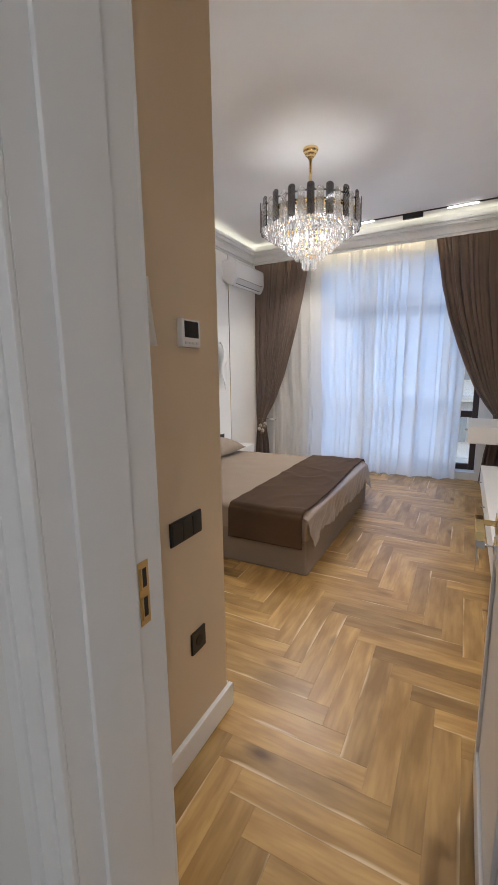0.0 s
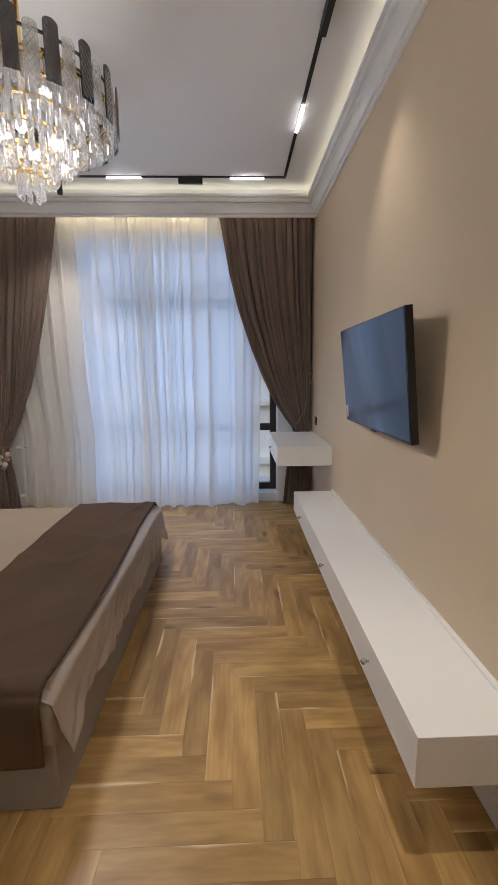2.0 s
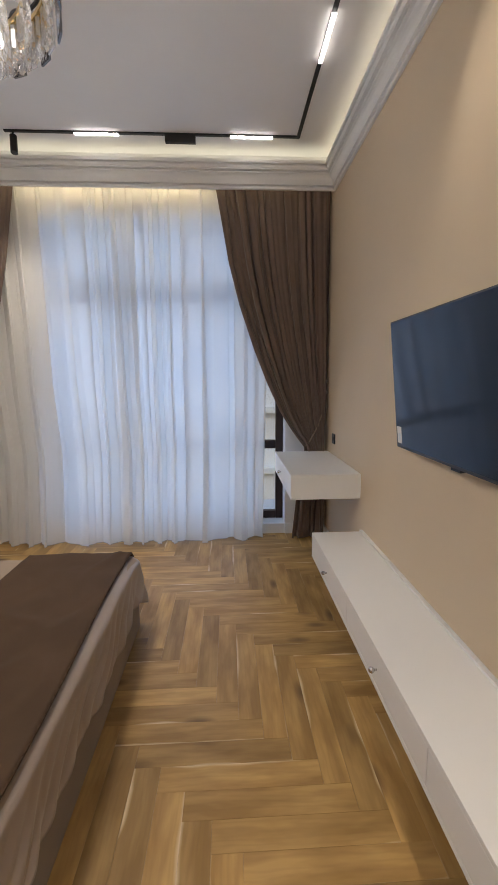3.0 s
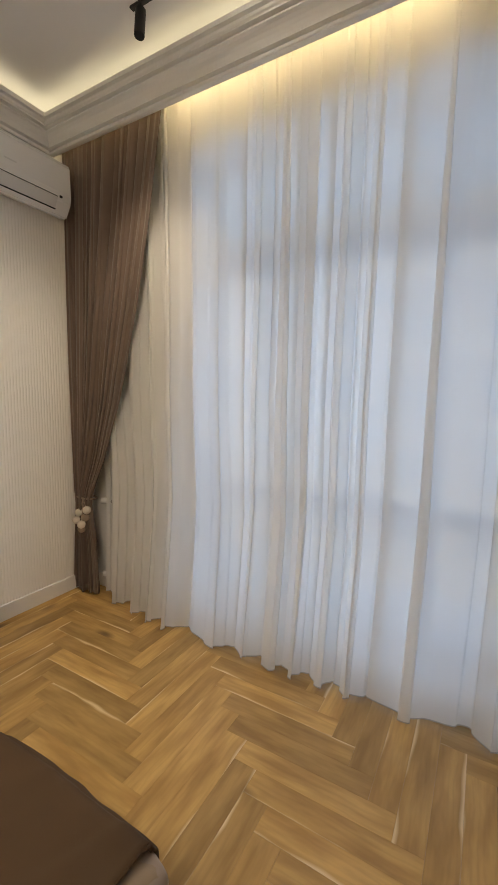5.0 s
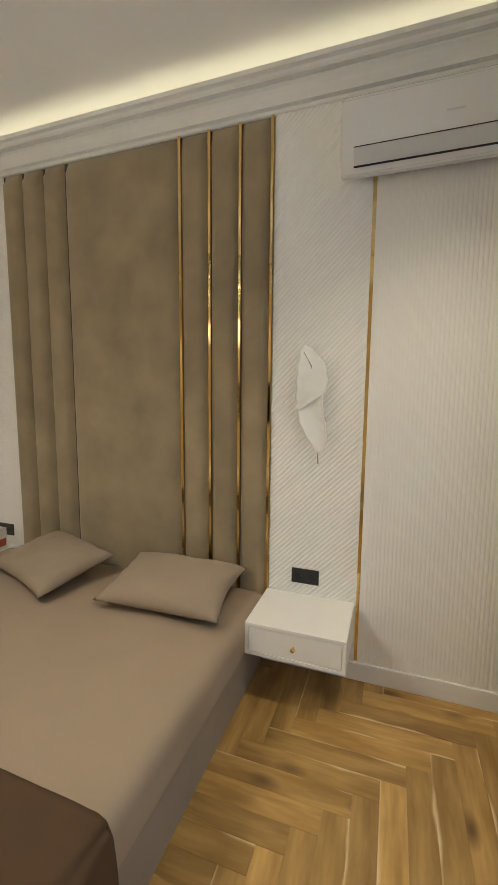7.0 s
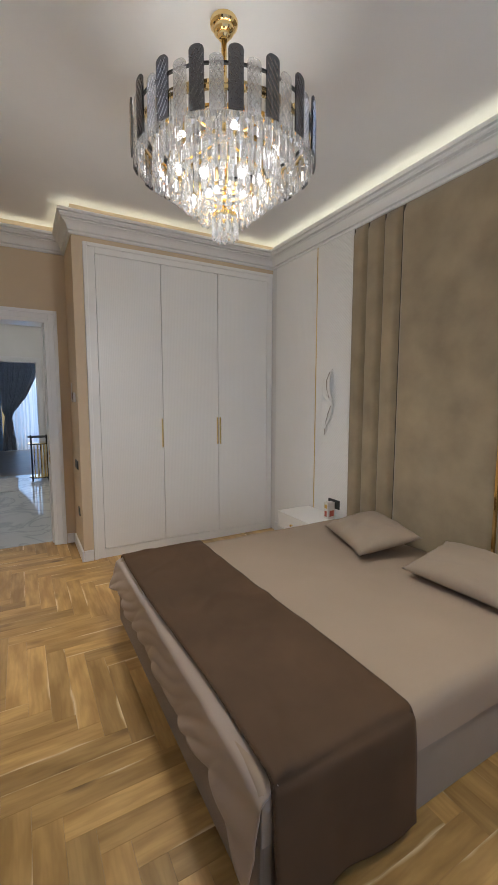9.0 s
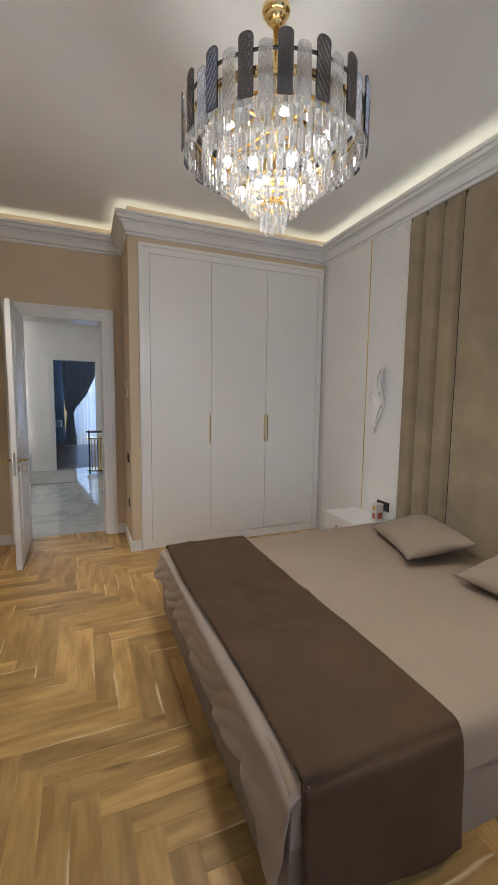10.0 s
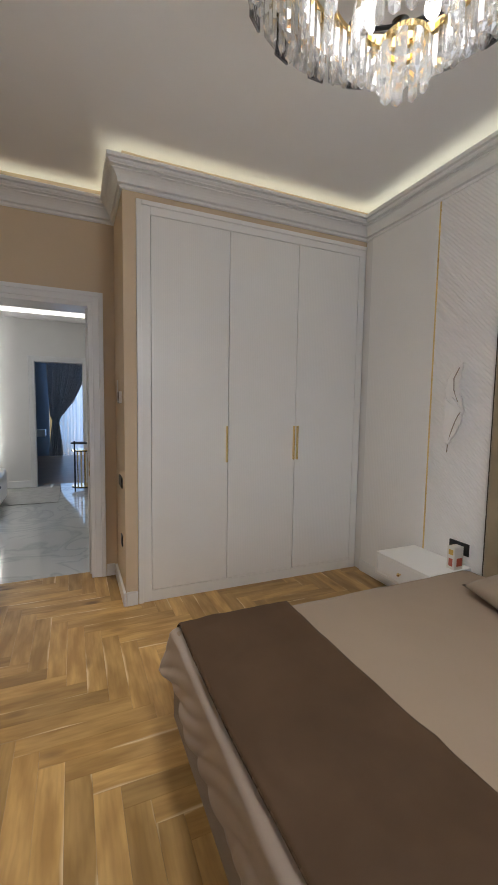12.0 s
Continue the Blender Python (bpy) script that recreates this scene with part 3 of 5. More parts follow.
def slab(x0, x1, y0, y1, z0, z1, r, sag=0.0, seed=0, n=44):
    """A soft slab: rounded top edges, faintly uneven top and sides."""
    def at(u, v):
        # u goes over the top from hem to hem along y; v along x from hem to hem
        def run(t, a, c, h):
            side = h
            total = 2 * side + (c - a)
            s = t * total
            if s < side:
                return a, -(side - s), -1
            if s > side + (c - a):
                return c, -(s - side - (c - a)), 1
            return a + s - side, 0.0, 0
        y, dy, _ = run(u, y0, y1, z1 - z0)
        x, dx, _ = run(v, x0, x1, z1 - z0)
        d = min(dx, dy)
        w = 0.006 * noise.noise((x * 2.2, y * 2.2, seed)) + 0.003 * noise.noise((x * 7, y * 7, seed + 3))
        ex = max(0.0, r - min(x - x0, x1 - x)) / r
        ey = max(0.0, r - min(y - y0, y1 - y)) / r
        drop = r * (1 - math.sqrt(max(0.0, 1 - min(1.0, ex * ex + ey * ey) * 0.75))) if d == 0 else r * 0.5
        z = z1 - drop + d * (1 - r * 0.5 / (z1 - z0)) + (w if d == 0 else 0)
        if d < 0:
            out = 0.008 * noise.noise((x * 4, y * 4, z * 6 + seed)) + 0.004
            if dy < 0 and dy <= dx:
                y += math.copysign(out, y - (y0 + y1) / 2)
            if dx < 0 and dx <= dy:
                x += math.copysign(out, x - (x0 + x1) / 2)
        return (x, y, z)
    return sheet(n, n, at)


part("mattress_sheet", slab(BX0 + 0.005, BX1 + 0.004, BY0 - 0.014, BY1 + 0.014, 0.272, BZ, 0.05, seed=2, n=72), SHEET, bed, "beige cotton sheet pulled tight over the mattress", smooth=True)


def satin_fall(u, v):
    """The sheet's loose end over the foot of the bed: slanted soft folds, a flared and uneven hem, both ends drooping past the corners."""
    y = BY0 - 0.020 + (BY1 - BY0 + 0.038) * u
    end = max(0.0, 1 - min(u, 1 - u) / 0.07)
    hem = 0.262 + 0.018 * math.sin(6.5 * u + 0.6) + 0.012 * math.sin(17 * u) - 0.12 * max(0.0, u - 0.88) / 0.12 - 0.03 * max(0.0, 0.10 - u) / 0.10
    top = BZ + 0.006 - 0.012 * end
    z = top + (hem - top) * v
    w = v ** 1.3
    s = y * 9.0 + v * 2.2 + 1.4 * noise.noise((y * 2.2, v * 0.8, 4.0))
    ridge = abs(math.sin(s)) ** 0.7 - 0.5
    fine = abs(math.sin(2.3 * s + 4 * v + 2 * noise.noise((y * 3, 5.0, v)))) - 0.6
    swag = w * (0.030 * ridge * (0.55 + 0.9 * noise.noise((y * 1.7, 1.0, 8.0))) + 0.012 * fine) + 0.012 * w * noise.noise((y * 5, z * 9, 1.5))
    flare = 0.012 + 0.034 * w + (0.034 if u < 0.5 else 0.012) * end * w ** 2
    tuck = 0.05 * max(0.0, 0.12 - v) / 0.12
    return (BX1 - 0.006 + flare * min(1, v * 6) + swag - tuck * 0.9, y, z)


solid(part("sheet_fall", sheet(220, 28, satin_fall), SATIN, bed, "satin sheet end hanging in slanted soft folds over the foot", smooth=True), 0.003)
RX0, RX1 = -0.900, -0.318


def runner_at(u, v):
    """Over the bed from the near hem to the far hem, with loose folds."""
    y0, y1, zt, za, zb = BY0 - 0.030, BY1 + 0.030, BZ + 0.014, 0.215, 0.055
    la, lt, lb = zt - za, y1 - y0, zt - zb
    s = v * (la + lt + lb)
    x = RX0 + (RX1 - RX0) * u
    r = 0.045
    if s < la:
        y, z = y0, za + s
    elif s < la + lt:
        y, z = y0 + s - la, zt
    else:
        y, z = y1, zt - (s - la - lt)
    k = max(0.0, 1 - abs(s - la) / r) ** 2 + max(0.0, 1 - abs(s - la - lt) / r) ** 2
    z -= 0.022 * k
    y += 0.018 * k * (1 if s < la + lt / 2 else -1)
    wr = 0.006 * noise.noise((x * 5, y * 2.5 + z * 3, 4.0)) + 0.004 * noise.noise((x * 11, y * 6 + z * 5, 9.0))
    if s < la:
        y -= 0.012 * (1 - s / la) + 1.6 * wr
    elif s > la + lt:
        f = (s - la - lt) / lb
        y += 0.02 * f + 1.6 * wr + 0.012 * f * math.sin(9 * u)
    else:
        z += 1.1 * abs(wr) + 0.004 * max(0.0, noise.noise((x * 3 + y * 5, y * 2 - x * 4, 7.0)))
        z += 0.009 * max(0.0, 1 - 5 * abs(noise.noise((x * 2.6 + y * 1.3 + 3, (y - x) * 2.2, 3.0)))) * max(0.0, min(1.0, 0.6 + 1.5 * noise.noise((x * 1.5, y * 1.8, 21.0))))
        x += 0.012 * math.sin(3.1 * y + 1)
    return (x, y, z)


runner = thing("bed_runner", ((RX0 + RX1) / 2, (BY0 + BY1) / 2, 0.05), "dark brown cloth runner across the foot of the bed", "bed runner")
solid(part("cloth", sheet(44, 220, runner_at), RUNNER, runner, smooth=True), 0.006, 1.0)
for u in (0.0, 1.0):
    b = bmesh.new()
    pts = [Vector(runner_at(u, k / 75)) for k in range(76)]
    for p, q in zip(pts, pts[1:]):
        rod(p, q, 0.0045, 6, bm=b)
    part("hem", b, RUNNER, runner, "folded stitched hem", smooth=True)


def pillow(cx, cy, zb, lx, ly, h, turn, tip, label, seed):
    """A soft pillow with pinched corners."""
    bm = bmesh.new()
    n = 26
    for side in (1, -1):
        def at(u, v):
            a, c = 2 * u - 1, 2 * v - 1
            pinch = 1 - 0.10 * (1 - abs(a) ** 2) * abs(c) ** 3 - 0.10 * (1 - abs(c) ** 2) * abs(a) ** 3
            dome = ((1 - abs(a) ** 2.6) * (1 - abs(c) ** 2.6)) ** 0.5
            w = 0.14 * noise.noise((a * 2.2 + seed, c * 2.2, seed)) + 0.32 * (0.3 - abs(noise.noise((a * 3.0 + c * 2 + seed, c * 4.6, seed)))) * (abs(a) + abs(c)) * 0.8
            z = side * h / 2 * dome * (1 + w) if side > 0 else side * h * 0.38 * dome
            return (a * lx / 2 * pinch, c * ly / 2 * pinch, z)
        sheet(n, n, at, bm)
    bmesh.ops.remove_doubles(bm, verts=bm.verts[:], dist=0.0005)
    bmesh.ops.recalc_face_normals(bm, faces=bm.faces[:])
    bmesh.ops.transform(bm, verts=bm.verts[:], matrix=pose(cx, cy, zb + h * 0.40, 0, tip, turn))
    return solo("pillow", bm, PILLOW, label, "pillow", "pillows on the bed", smooth=True)


pillow(-1.980, 5.215, BZ + 0.040, 0.46, 0.70, 0.165, 2, 11, "plump beige cotton pillow lying on the sheet", 1.0)
pillow(-1.995, 4.36, BZ + 0.040, 0.47, 0.68, 0.165, -20, 12, "creased beige cotton pillow leaning at the headboard", 5.0)

# ---- bed wall: padded velvet, brass strips, ribbed panels ----
SEAMS = (3.777, 3.94, 4.115, 4.29, 5.10, 5.283, 5.464, 5.642)
head = thing("headboard", (XL, 4.71, 0.0), "full-height padded taupe velvet headboard with gold strips", "headboard")


def cushion(y0, y1, z0, z1, depth):
    def at(u, v):
        y, z = y0 + (y1 - y0) * u, z0 + (z1 - z0) * v
        e = min(u, 1 - u) * (y1 - y0) / 0.035
        f = min(v, 1 - v) * (z1 - z0) / 0.03
        k = math.sin(min(1.0, e) * math.pi / 2) * math.sin(min(1.0, f) * math.pi / 2)
        soft = 0.006 * math.sin(math.pi * u) + 0.002 * noise.noise((y * 4, z * 3, 2))
        return (XL + 0.004 + (depth + soft) * max(0.02, k), y, z)
    us = [0, 0.02, 0.06, 0.12, 0.2, 0.3, 0.4, 0.5, 0.6, 0.7, 0.8, 0.88, 0.94, 0.98, 1]
    bm = bmesh.new()
    n = 40
    g = [[bm.verts.new(at(u, j / n)) for j in range(n + 1)] for u in us]
    for i in range(len(us) - 1):
        for j in range(n):
            bm.faces.new((g[i][j], g[i + 1][j], g[i + 1][j + 1], g[i][j + 1]))
    return bm


# dark sheet added behind the panels so the grooves look shaded
part("seam_shade_sheet", box((XL + 0.001, SEAMS[0] - 0.006, 0.02), (XL + 0.005, SEAMS[-1] + 0.006, ZLOW - 0.004)), SEAM_DARK, head, "added dark sheet that gives the seams their shade")
for ya, yb in zip(SEAMS, SEAMS[1:]):
    part("padded_panel", cushion(ya + 0.008, yb - 0.008, 0.02, ZLOW - 0.002, 0.045), VELVET, head, smooth=True)
for y in SEAMS[4:]:
    part("gold_strip", box((XL + 0.002, y - 0.008, 0.02), (XL + 0.026, y + 0.008, ZLOW - 0.003), 0.001), GOLD, head, "thin polished gold strip")


def ribs_upright(y0, y1, z0, z1, pitch, depth, axis="x", base=XL):
    """Half-round upright ribs over a flat board."""
    bm = bmesh.new()
    n = round((y1 - y0) / pitch) * 4
    rows = []
    for k in range(n + 1):
        s = y0 + (y1 - y0) * k / n
        d = 0.008 + depth * (0.0, 0.75, 1.0, 0.75)[k % 4]
        p = [(base + d, s, z) if axis == "x" else (s, base + d, z) for z in (z0, z1)]
        rows.append([bm.verts.new(q) for q in p])
    for a, c in zip(rows, rows[1:]):
        bm.faces.new((a[0], c[0], c[1], a[1]))
    return bm


def ribs_slanted(y0, y1, z0, z1, pitch, depth, slope):
    """Slanted ribs clipped to the panel."""
    bm = bmesh.new()
    c0, c1 = (z0 - y1, z1 - y0) if slope > 0 else (z0 + y0, z1 + y1)
    n = int((c1 - c0) / (pitch * 1.414)) * 4
    last = None
    for k in range(n + 1):
        c = c0 + (c1 - c0) * k / n
        d = XL + 0.008 + depth * (0.0, 0.8, 1.0, 0.8)[k % 4]
        if slope > 0:
            ya, yb = max(y0, z0 - c), min(y1, z1 - c)
            pts = ((d, ya, ya + c), (d, yb, yb + c))
        else:
            ya, yb = max(y0, c - z1), min(y1, c - z0)
            pts = ((d, ya, c - ya), (d, yb, c - yb))
        row = [bm.verts.new(p) for p in pts]
        if last:
            bm.faces.new((last[0], last[1], row[1], row[0]))
        last = row
    return bm


for name, bm, lab in (("wall_panel", ribs_slanted(5.655, 6.150, 0.105, ZLOW, 0.020, 0.0036, 1), "white wall panel with slanted ribs beside the bed"),
                      ("wall_panel", ribs_upright(6.168, YW - 0.03, 0.105, ZLOW, 0.020, 0.0017), "white wall panel with upright ribs near the curtain"),
                      ("wall_panel", ribs_slanted(3.290, 3.765, 0.105, ZLOW, 0.020, 0.0024, -1), "white wall panel with slanted ribs beside the bed"),
                      ("wall_panel", ribs_upright(2.56, 3.274, 0.105, ZLOW, 0.020, 0.0009), "white wall panel with upright ribs next to the wardrobe")):
    solo(name, bm, PANEL, lab, "wall panel", kind="structure")
for y in (6.159, 3.282):
    solo("gold_strip", box((XL + 0.001, y - 0.009, 0.105), (XL + 0.008, y + 0.009, ZLOW), 0.001), GOLD, "polished gold strip between two wall panels", "trim", kind="structure")


def nightstand(y0, y1, label):
    x0, x1, z0, z1 = XL + 0.012, -1.935, 0.28, 0.447
    ob = thing("nightstand", ((x0 + x1) / 2, (y0 + y1) / 2, z0), label, "nightstand", "floating nightstands")
    part("top", box((x0, y0, z1 - 0.018), (x1, y1, z1), 0.002), LACQUER, ob)
    part("bottom", box((x0, y0, z0), (x1, y1, z0 + 0.018), 0.002), LACQUER, ob)
    part("side_panel", box((x0, y0, z0 + 0.018), (x1, y0 + 0.018, z1 - 0.018)), LACQUER, ob)
    part("side_panel", box((x0, y1 - 0.018, z0 + 0.018), (x1, y1, z1 - 0.018)), LACQUER, ob)
    part("drawer_box", box((x0, y0 + 0.018, z0 + 0.018), (x0 + 0.3, y1 - 0.018, z1 - 0.018)), LACQUER, ob)
    f = part("drawer_front", box((x1 - 0.022, y0 + 0.021, z0 + 0.021), (x1 - 0.004, y1 - 0.021, z1 - 0.021), 0.002), LACQUER, ob)
    knob((x1 - 0.004, (y0 + y1) / 2, (z0 + z1) / 2 - 0.002), (1, 0, 0), f, GOLD)
    return ob


def knob(c, way, parent, mat):
    c, way = Vector(c), Vector(way)
    b = rod(c, c + way * 0.014, 0.005)
    ball(c + way * 0.020, 0.012, bm=b)
    part("knob", b, mat, parent, "small round metal knob", smooth=True)


nightstand(5.645, 6.143, "white floating nightstand with a gold knob")
nightstand(3.203, 3.700, "white floating nightstand with a carton on top")


def socket_plate(x, y, z, w, h, way, label, gangs=2):
    """A dark wall plate on an upright wall; way is the wall's normal along x."""
    xa, xb = sorted((x, x + way * 0.009))
    ob = thing("wall_socket", (x, y, z), label, "wall socket")
    part("plate", box((xa, y - w / 2, z - h / 2), (xb, y + w / 2, z + h / 2), 0.002), BLACK, ob)
    for k in range(gangs):
        c = y - w / 2 + w * (k + 0.5) / gangs
        b = rod((x + way * 0.008, c, z), (x + way * 0.0105, c, z), 0.021, 20)
        part("outlet", b, TRACK, ob)
    return ob


socket_plate(XL + 0.012, 5.868, 0.556, 0.155, 0.085, 1, "black double socket on the ribbed panel above a nightstand")
socket_plate(XL + 0.012, 3.60, 0.556, 0.155, 0.085, 1, "black double socket on the ribbed panel above a nightstand")
socket_plate(XR, 6.72, 0.972, 0.085, 0.085, -1, "black single socket on the beige wall above the desk", 1)
socket_plate(XB, 2.275, 0.447, 0.085, 0.085, 1, "black single socket low on the beige return wall", 1)
sw = thing("light_switch", (XB, 2.230, 0.906), "black triple rocker switch on the beige return wall", "light switch")
part("plate", box((XB, 2.142, 0.864), (XB + 0.008, 2.318, 0.948), 0.002), BLACK, sw)
for k in range(3):
    part("rocker", box((XB + 0.008, 2.146 + 0.057 * k, 0.871), (XB + 0.012, 2.146 + 0.057 * k + 0.054, 0.941), 0.002), BLACK, sw)
th = thing("thermostat", (XB, 2.279, 1.518), "white room thermostat with a dark display", "thermostat")
part("body", box((XB, 2.228, 1.518), (XB + 0.022, 2.330, 1.608), 0.005), AC_WHITE, th)
part("display", box((XB + 0.022, 2.241, 1.549), (XB + 0.0235, 2.317, 1.601), 0.0), SCREEN, th)
for k in range(4):
    part("button", box((XB + 0.022, 2.241 + 0.020 * k, 1.528), (XB + 0.0245, 2.255 + 0.020 * k, 1.536), 0.001), AC_GREY, th)

notice = thing("paper_notice", (XB, 2.02, 1.515), "white printed paper notice taped on the beige return wall", "paper notice")
solid(part("paper", sheet(8, 8, lambda u, v: (XB + 0.003 + 0.012 * (1 - v) ** 2 * u, 1.985 + 0.130 * u - 0.012 * v * u, 1.515 + 0.195 * v)), PAPER, notice, smooth=True), 0.001)
part("print", box((XB + 0.0045, 2.060, 1.660), (XB + 0.0052, 2.095, 1.692)), AC_GREY, notice)
for k in range(5):
    part("print", box((XB + 0.008, 2.020, 1.555 + 0.020 * k), (XB + 0.0086, 2.095, 1.559 + 0.020 * k)), AC_GREY, notice)

# carton on the nightstand near the wardrobe
ct = thing("carton", (-2.20, 3.66, 0.447), "small printed carton standing on a nightstand", "carton")
part("box", box((-2.245, 3.63, 0.447), (-2.165, 3.69, 0.600), 0.002), PAPER, ct)
part("print", box((-2.1649, 3.642, 0.545), (-2.1642, 3.678, 0.580)), YELLOW_PRINT, ct)
part("print", box((-2.1649, 3.645, 0.468), (-2.1642, 3.675, 0.520)), RED_PRINT, ct)
part("print", box((-2.235, 3.6901, 0.470), (-2.185, 3.6906, 0.525)), RED_PRINT, ct)

# ---- gypsum leaves ----
UPPER = ((1.817, -0.055, -0.050), (1.80, -0.062, -0.005), (1.75, -0.070, 0.050), (1.70, -0.075, 0.070), (1.64, -0.080, 0.078), (1.585, -0.082, 0.068), (1.55, -0.083, 0.020), (1.515, -0.083, -0.030), (1.487, -0.082, -0.075))
LOWER = ((1.585, 0.005, 0.055), (1.54, -0.045, 0.062), (1.49, -0.080, 0.060), (1.44, -0.070, 0.072), (1.38, -0.045, 0.082), (1.33, -0.010, 0.078), (1.285, 0.020, 0.060), (1.265, 0.035, 0.045))


def wall_leaf(y, flip, label):
    """A long leaf folded over itself in the middle, with a raised stem."""
    ob = thing("leaf_ornament", (XL + 0.012, y, 1.21), label, "wall ornament", "wall leaves")

    def blade(rows, depth):
        left, right = [(z, a) for z, a, c in rows], [(z, c) for z, a, c in rows]

        def at(u, v):
            z = rows[0][0] + (rows[-1][0] - rows[0][0]) * v
            a, c = lerp_rows(left, z), lerp_rows(right, z)
            edge = 0.003 * math.sin(85 * z) * (2 * u - 1)
            return (XL + 0.030 + depth(u, v), y + flip * (a + (c - a) * u + edge), z + 0.008 * math.sin(math.pi * u))
        return sheet(14, 40, at)

    for bm in (blade(UPPER, lambda u, v: 0.022 + 0.052 * (1 - u) ** 2 * math.sin(math.pi * min(1, v + 0.1)) + 0.026 * v),
               blade(LOWER, lambda u, v: 0.012 + 0.045 * (2 * u - 1) ** 2 * (1 - v) + 0.022 * v)):
        solid(part("blade", bm, LEAF, ob, smooth=True), 0.009)
    for pts, x in ((((-0.060, 1.50), (-0.035, 1.47), (-0.010, 1.42), (0.015, 1.35), (0.034, 1.28), (0.040, 1.21)), 0.060), (((-0.045, 1.79), (-0.005, 1.72), (-0.010, 1.64), (-0.045, 1.56)), 0.082)):
        b = bmesh.new()
        for p, q in zip(pts, pts[1:]):
            rod((XL + x, y + flip * p[0], p[1]), (XL + x, y + flip * q[0], q[1]), 0.0032, 8, bm=b)
        part("stem", b, STEM, ob, "stem with its shade put into a brown-grey colour", smooth=True)


wall_leaf(5.890, 1, "white gypsum leaf curling on the ribbed panel")
wall_leaf(3.53, -1, "white gypsum leaf curling on the ribbed panel")

# ---- air conditioner ----
ac = thing("air_conditioner", (XL, 6.437, 2.555), "white wall-mounted air conditioner beside the drape", "air conditioner")
AY0, AY1, AZ0, AZ1 = 6.012, 6.862, 2.555, 2.885


def prism_y(profile, y0, y1, bevel=0.0):
    bm = bmesh.new()
    f = [bm.verts.new((x, y0, z)) for x, z in profile]
    face = bm.faces.new(f)
    r = bmesh.ops.extrude_face_region(bm, geom=[face])
    bmesh.ops.translate(bm, verts=[v for v in r["geom"] if isinstance(v, bmesh.types.BMVert)], vec=(0, y1 - y0, 0))
    bmesh.ops.recalc_face_normals(bm, faces=bm.faces[:])
    if bevel:
        bmesh.ops.bevel(bm, geom=bm.edges[:], offset=bevel, segments=3, affect="EDGES")
    return bm


F = XL + 0.205
part("body", prism_y([(XL, AZ1), (F - 0.02, AZ1), (F, AZ1 - 0.02), (F + 0.004, AZ0 + 0.13), (F - 0.004, AZ0 + 0.085), (F - 0.05, AZ0 + 0.012), (F - 0.10, AZ0 + 0.02), (XL, AZ0 + 0.10)], AY0, AY1, 0.008), AC_WHITE, ac, smooth=False)
flap = prism_y([(F + 0.0025, AZ0 + 0.105), (F + 0.006, AZ0 + 0.1), (F - 0.028, AZ0 + 0.038), (F - 0.036, AZ0 + 0.042)], AY0 + 0.06, AY1 - 0.10, 0.0)
part("flap", flap, AC_GREY, ac, "grey air flap")
part("flap_joint", prism_y([(F + 0.0055, AZ0 + 0.108), (F + 0.0065, AZ0 + 0.104), (F + 0.004, AZ0 + 0.104)], AY0 + 0.06, AY1 - 0.10), BLACK, ac)
part("flap_joint", prism_y([(F - 0.020, AZ0 + 0.040), (F - 0.024, AZ0 + 0.033), (F - 0.030, AZ0 + 0.036)], AY0 + 0.06, AY1 - 0.10), BLACK, ac)
part("badge", box((F + 0.004, 6.44, AZ0 + 0.178), (F + 0.0052, 6.51, AZ0 + 0.186)), AC_GREY, ac)
part("status_window", box((F + 0.001, AY1 - 0.085, AZ0 + 0.105), (F + 0.0065, AY1 - 0.068, AZ0 + 0.118)), BLACK, ac)

# ---- television ----
tv = thing("television", (XR, 4.68, 1.15), "flat black television on a wall bracket", "television")
tilt = Matrix.Translation((1.040, 4.68, 1.440)) @ pose(0, 0, 0, 0, -6.0, 0)


def tv_part(name, lo, hi, bevel, mat, label=""):
    b = box(lo, hi, bevel)
    bmesh.ops.transform(b, verts=b.verts[:], matrix=tilt)
    return part(name, b, mat, tv, label)


tv_part("case", (-0.012, -0.500, -0.286), (0.022, 0.500, 0.286), 0.004, BLACK)
tv_part("back", (0.022, -0.36, -0.26), (0.050, 0.36, 0.10), 0.006, BLACK)
tv_part("screen", (-0.0135, -0.491, -0.272), (-0.0121, 0.491, 0.278), 0.0, SCREEN, "dark glossy screen")
tv_part("sticker", (-0.0142, 0.438, -0.262), (-0.0136, 0.482, -0.185), 0.0, PAPER, "pale energy sticker")
tv_part("sticker_print", (-0.0147, 0.446, -0.250), (-0.0143, 0.474, -0.216), 0.0, AC_GREY)
tv_part("receiver", (-0.012, -0.03, -0.295), (0.008, 0.03, -0.286), 0.001, BLACK)
b = box((XR - 0.012, 4.54, 1.36), (XR, 4.90, 1.60), 0.002)
box((XR - 0.075, 4.60, 1.34), (XR - 0.010, 4.62, 1.62), 0.002, b), box((XR - 0.075, 4.82, 1.34), (XR - 0.010, 4.84, 1.62), 0.002, b)
part("bracket", b, TRACK, tv)

# ---- floating console and desk ----
con = thing("tv_console", (0.99, 4.705, 0.283), "long white floating console with three drawers", "tv console")
CX0, CY0, CY1, CZ0, CZ1 = 0.815, 3.485, 5.92, 0.283, 0.450
part("carcass", box((CX0 + 0.019, CY0 + 0.018, CZ0 + 0.018), (XR, CY1 - 0.018, CZ1 - 0.018)), LACQUER, con)
part("top", box((CX0, CY0, CZ1 - 0.018), (XR, CY1, CZ1), 0.002), LACQUER, con)
part("bottom", box((CX0, CY0, CZ0), (XR, CY1, CZ0 + 0.018), 0.002), LACQUER, con)
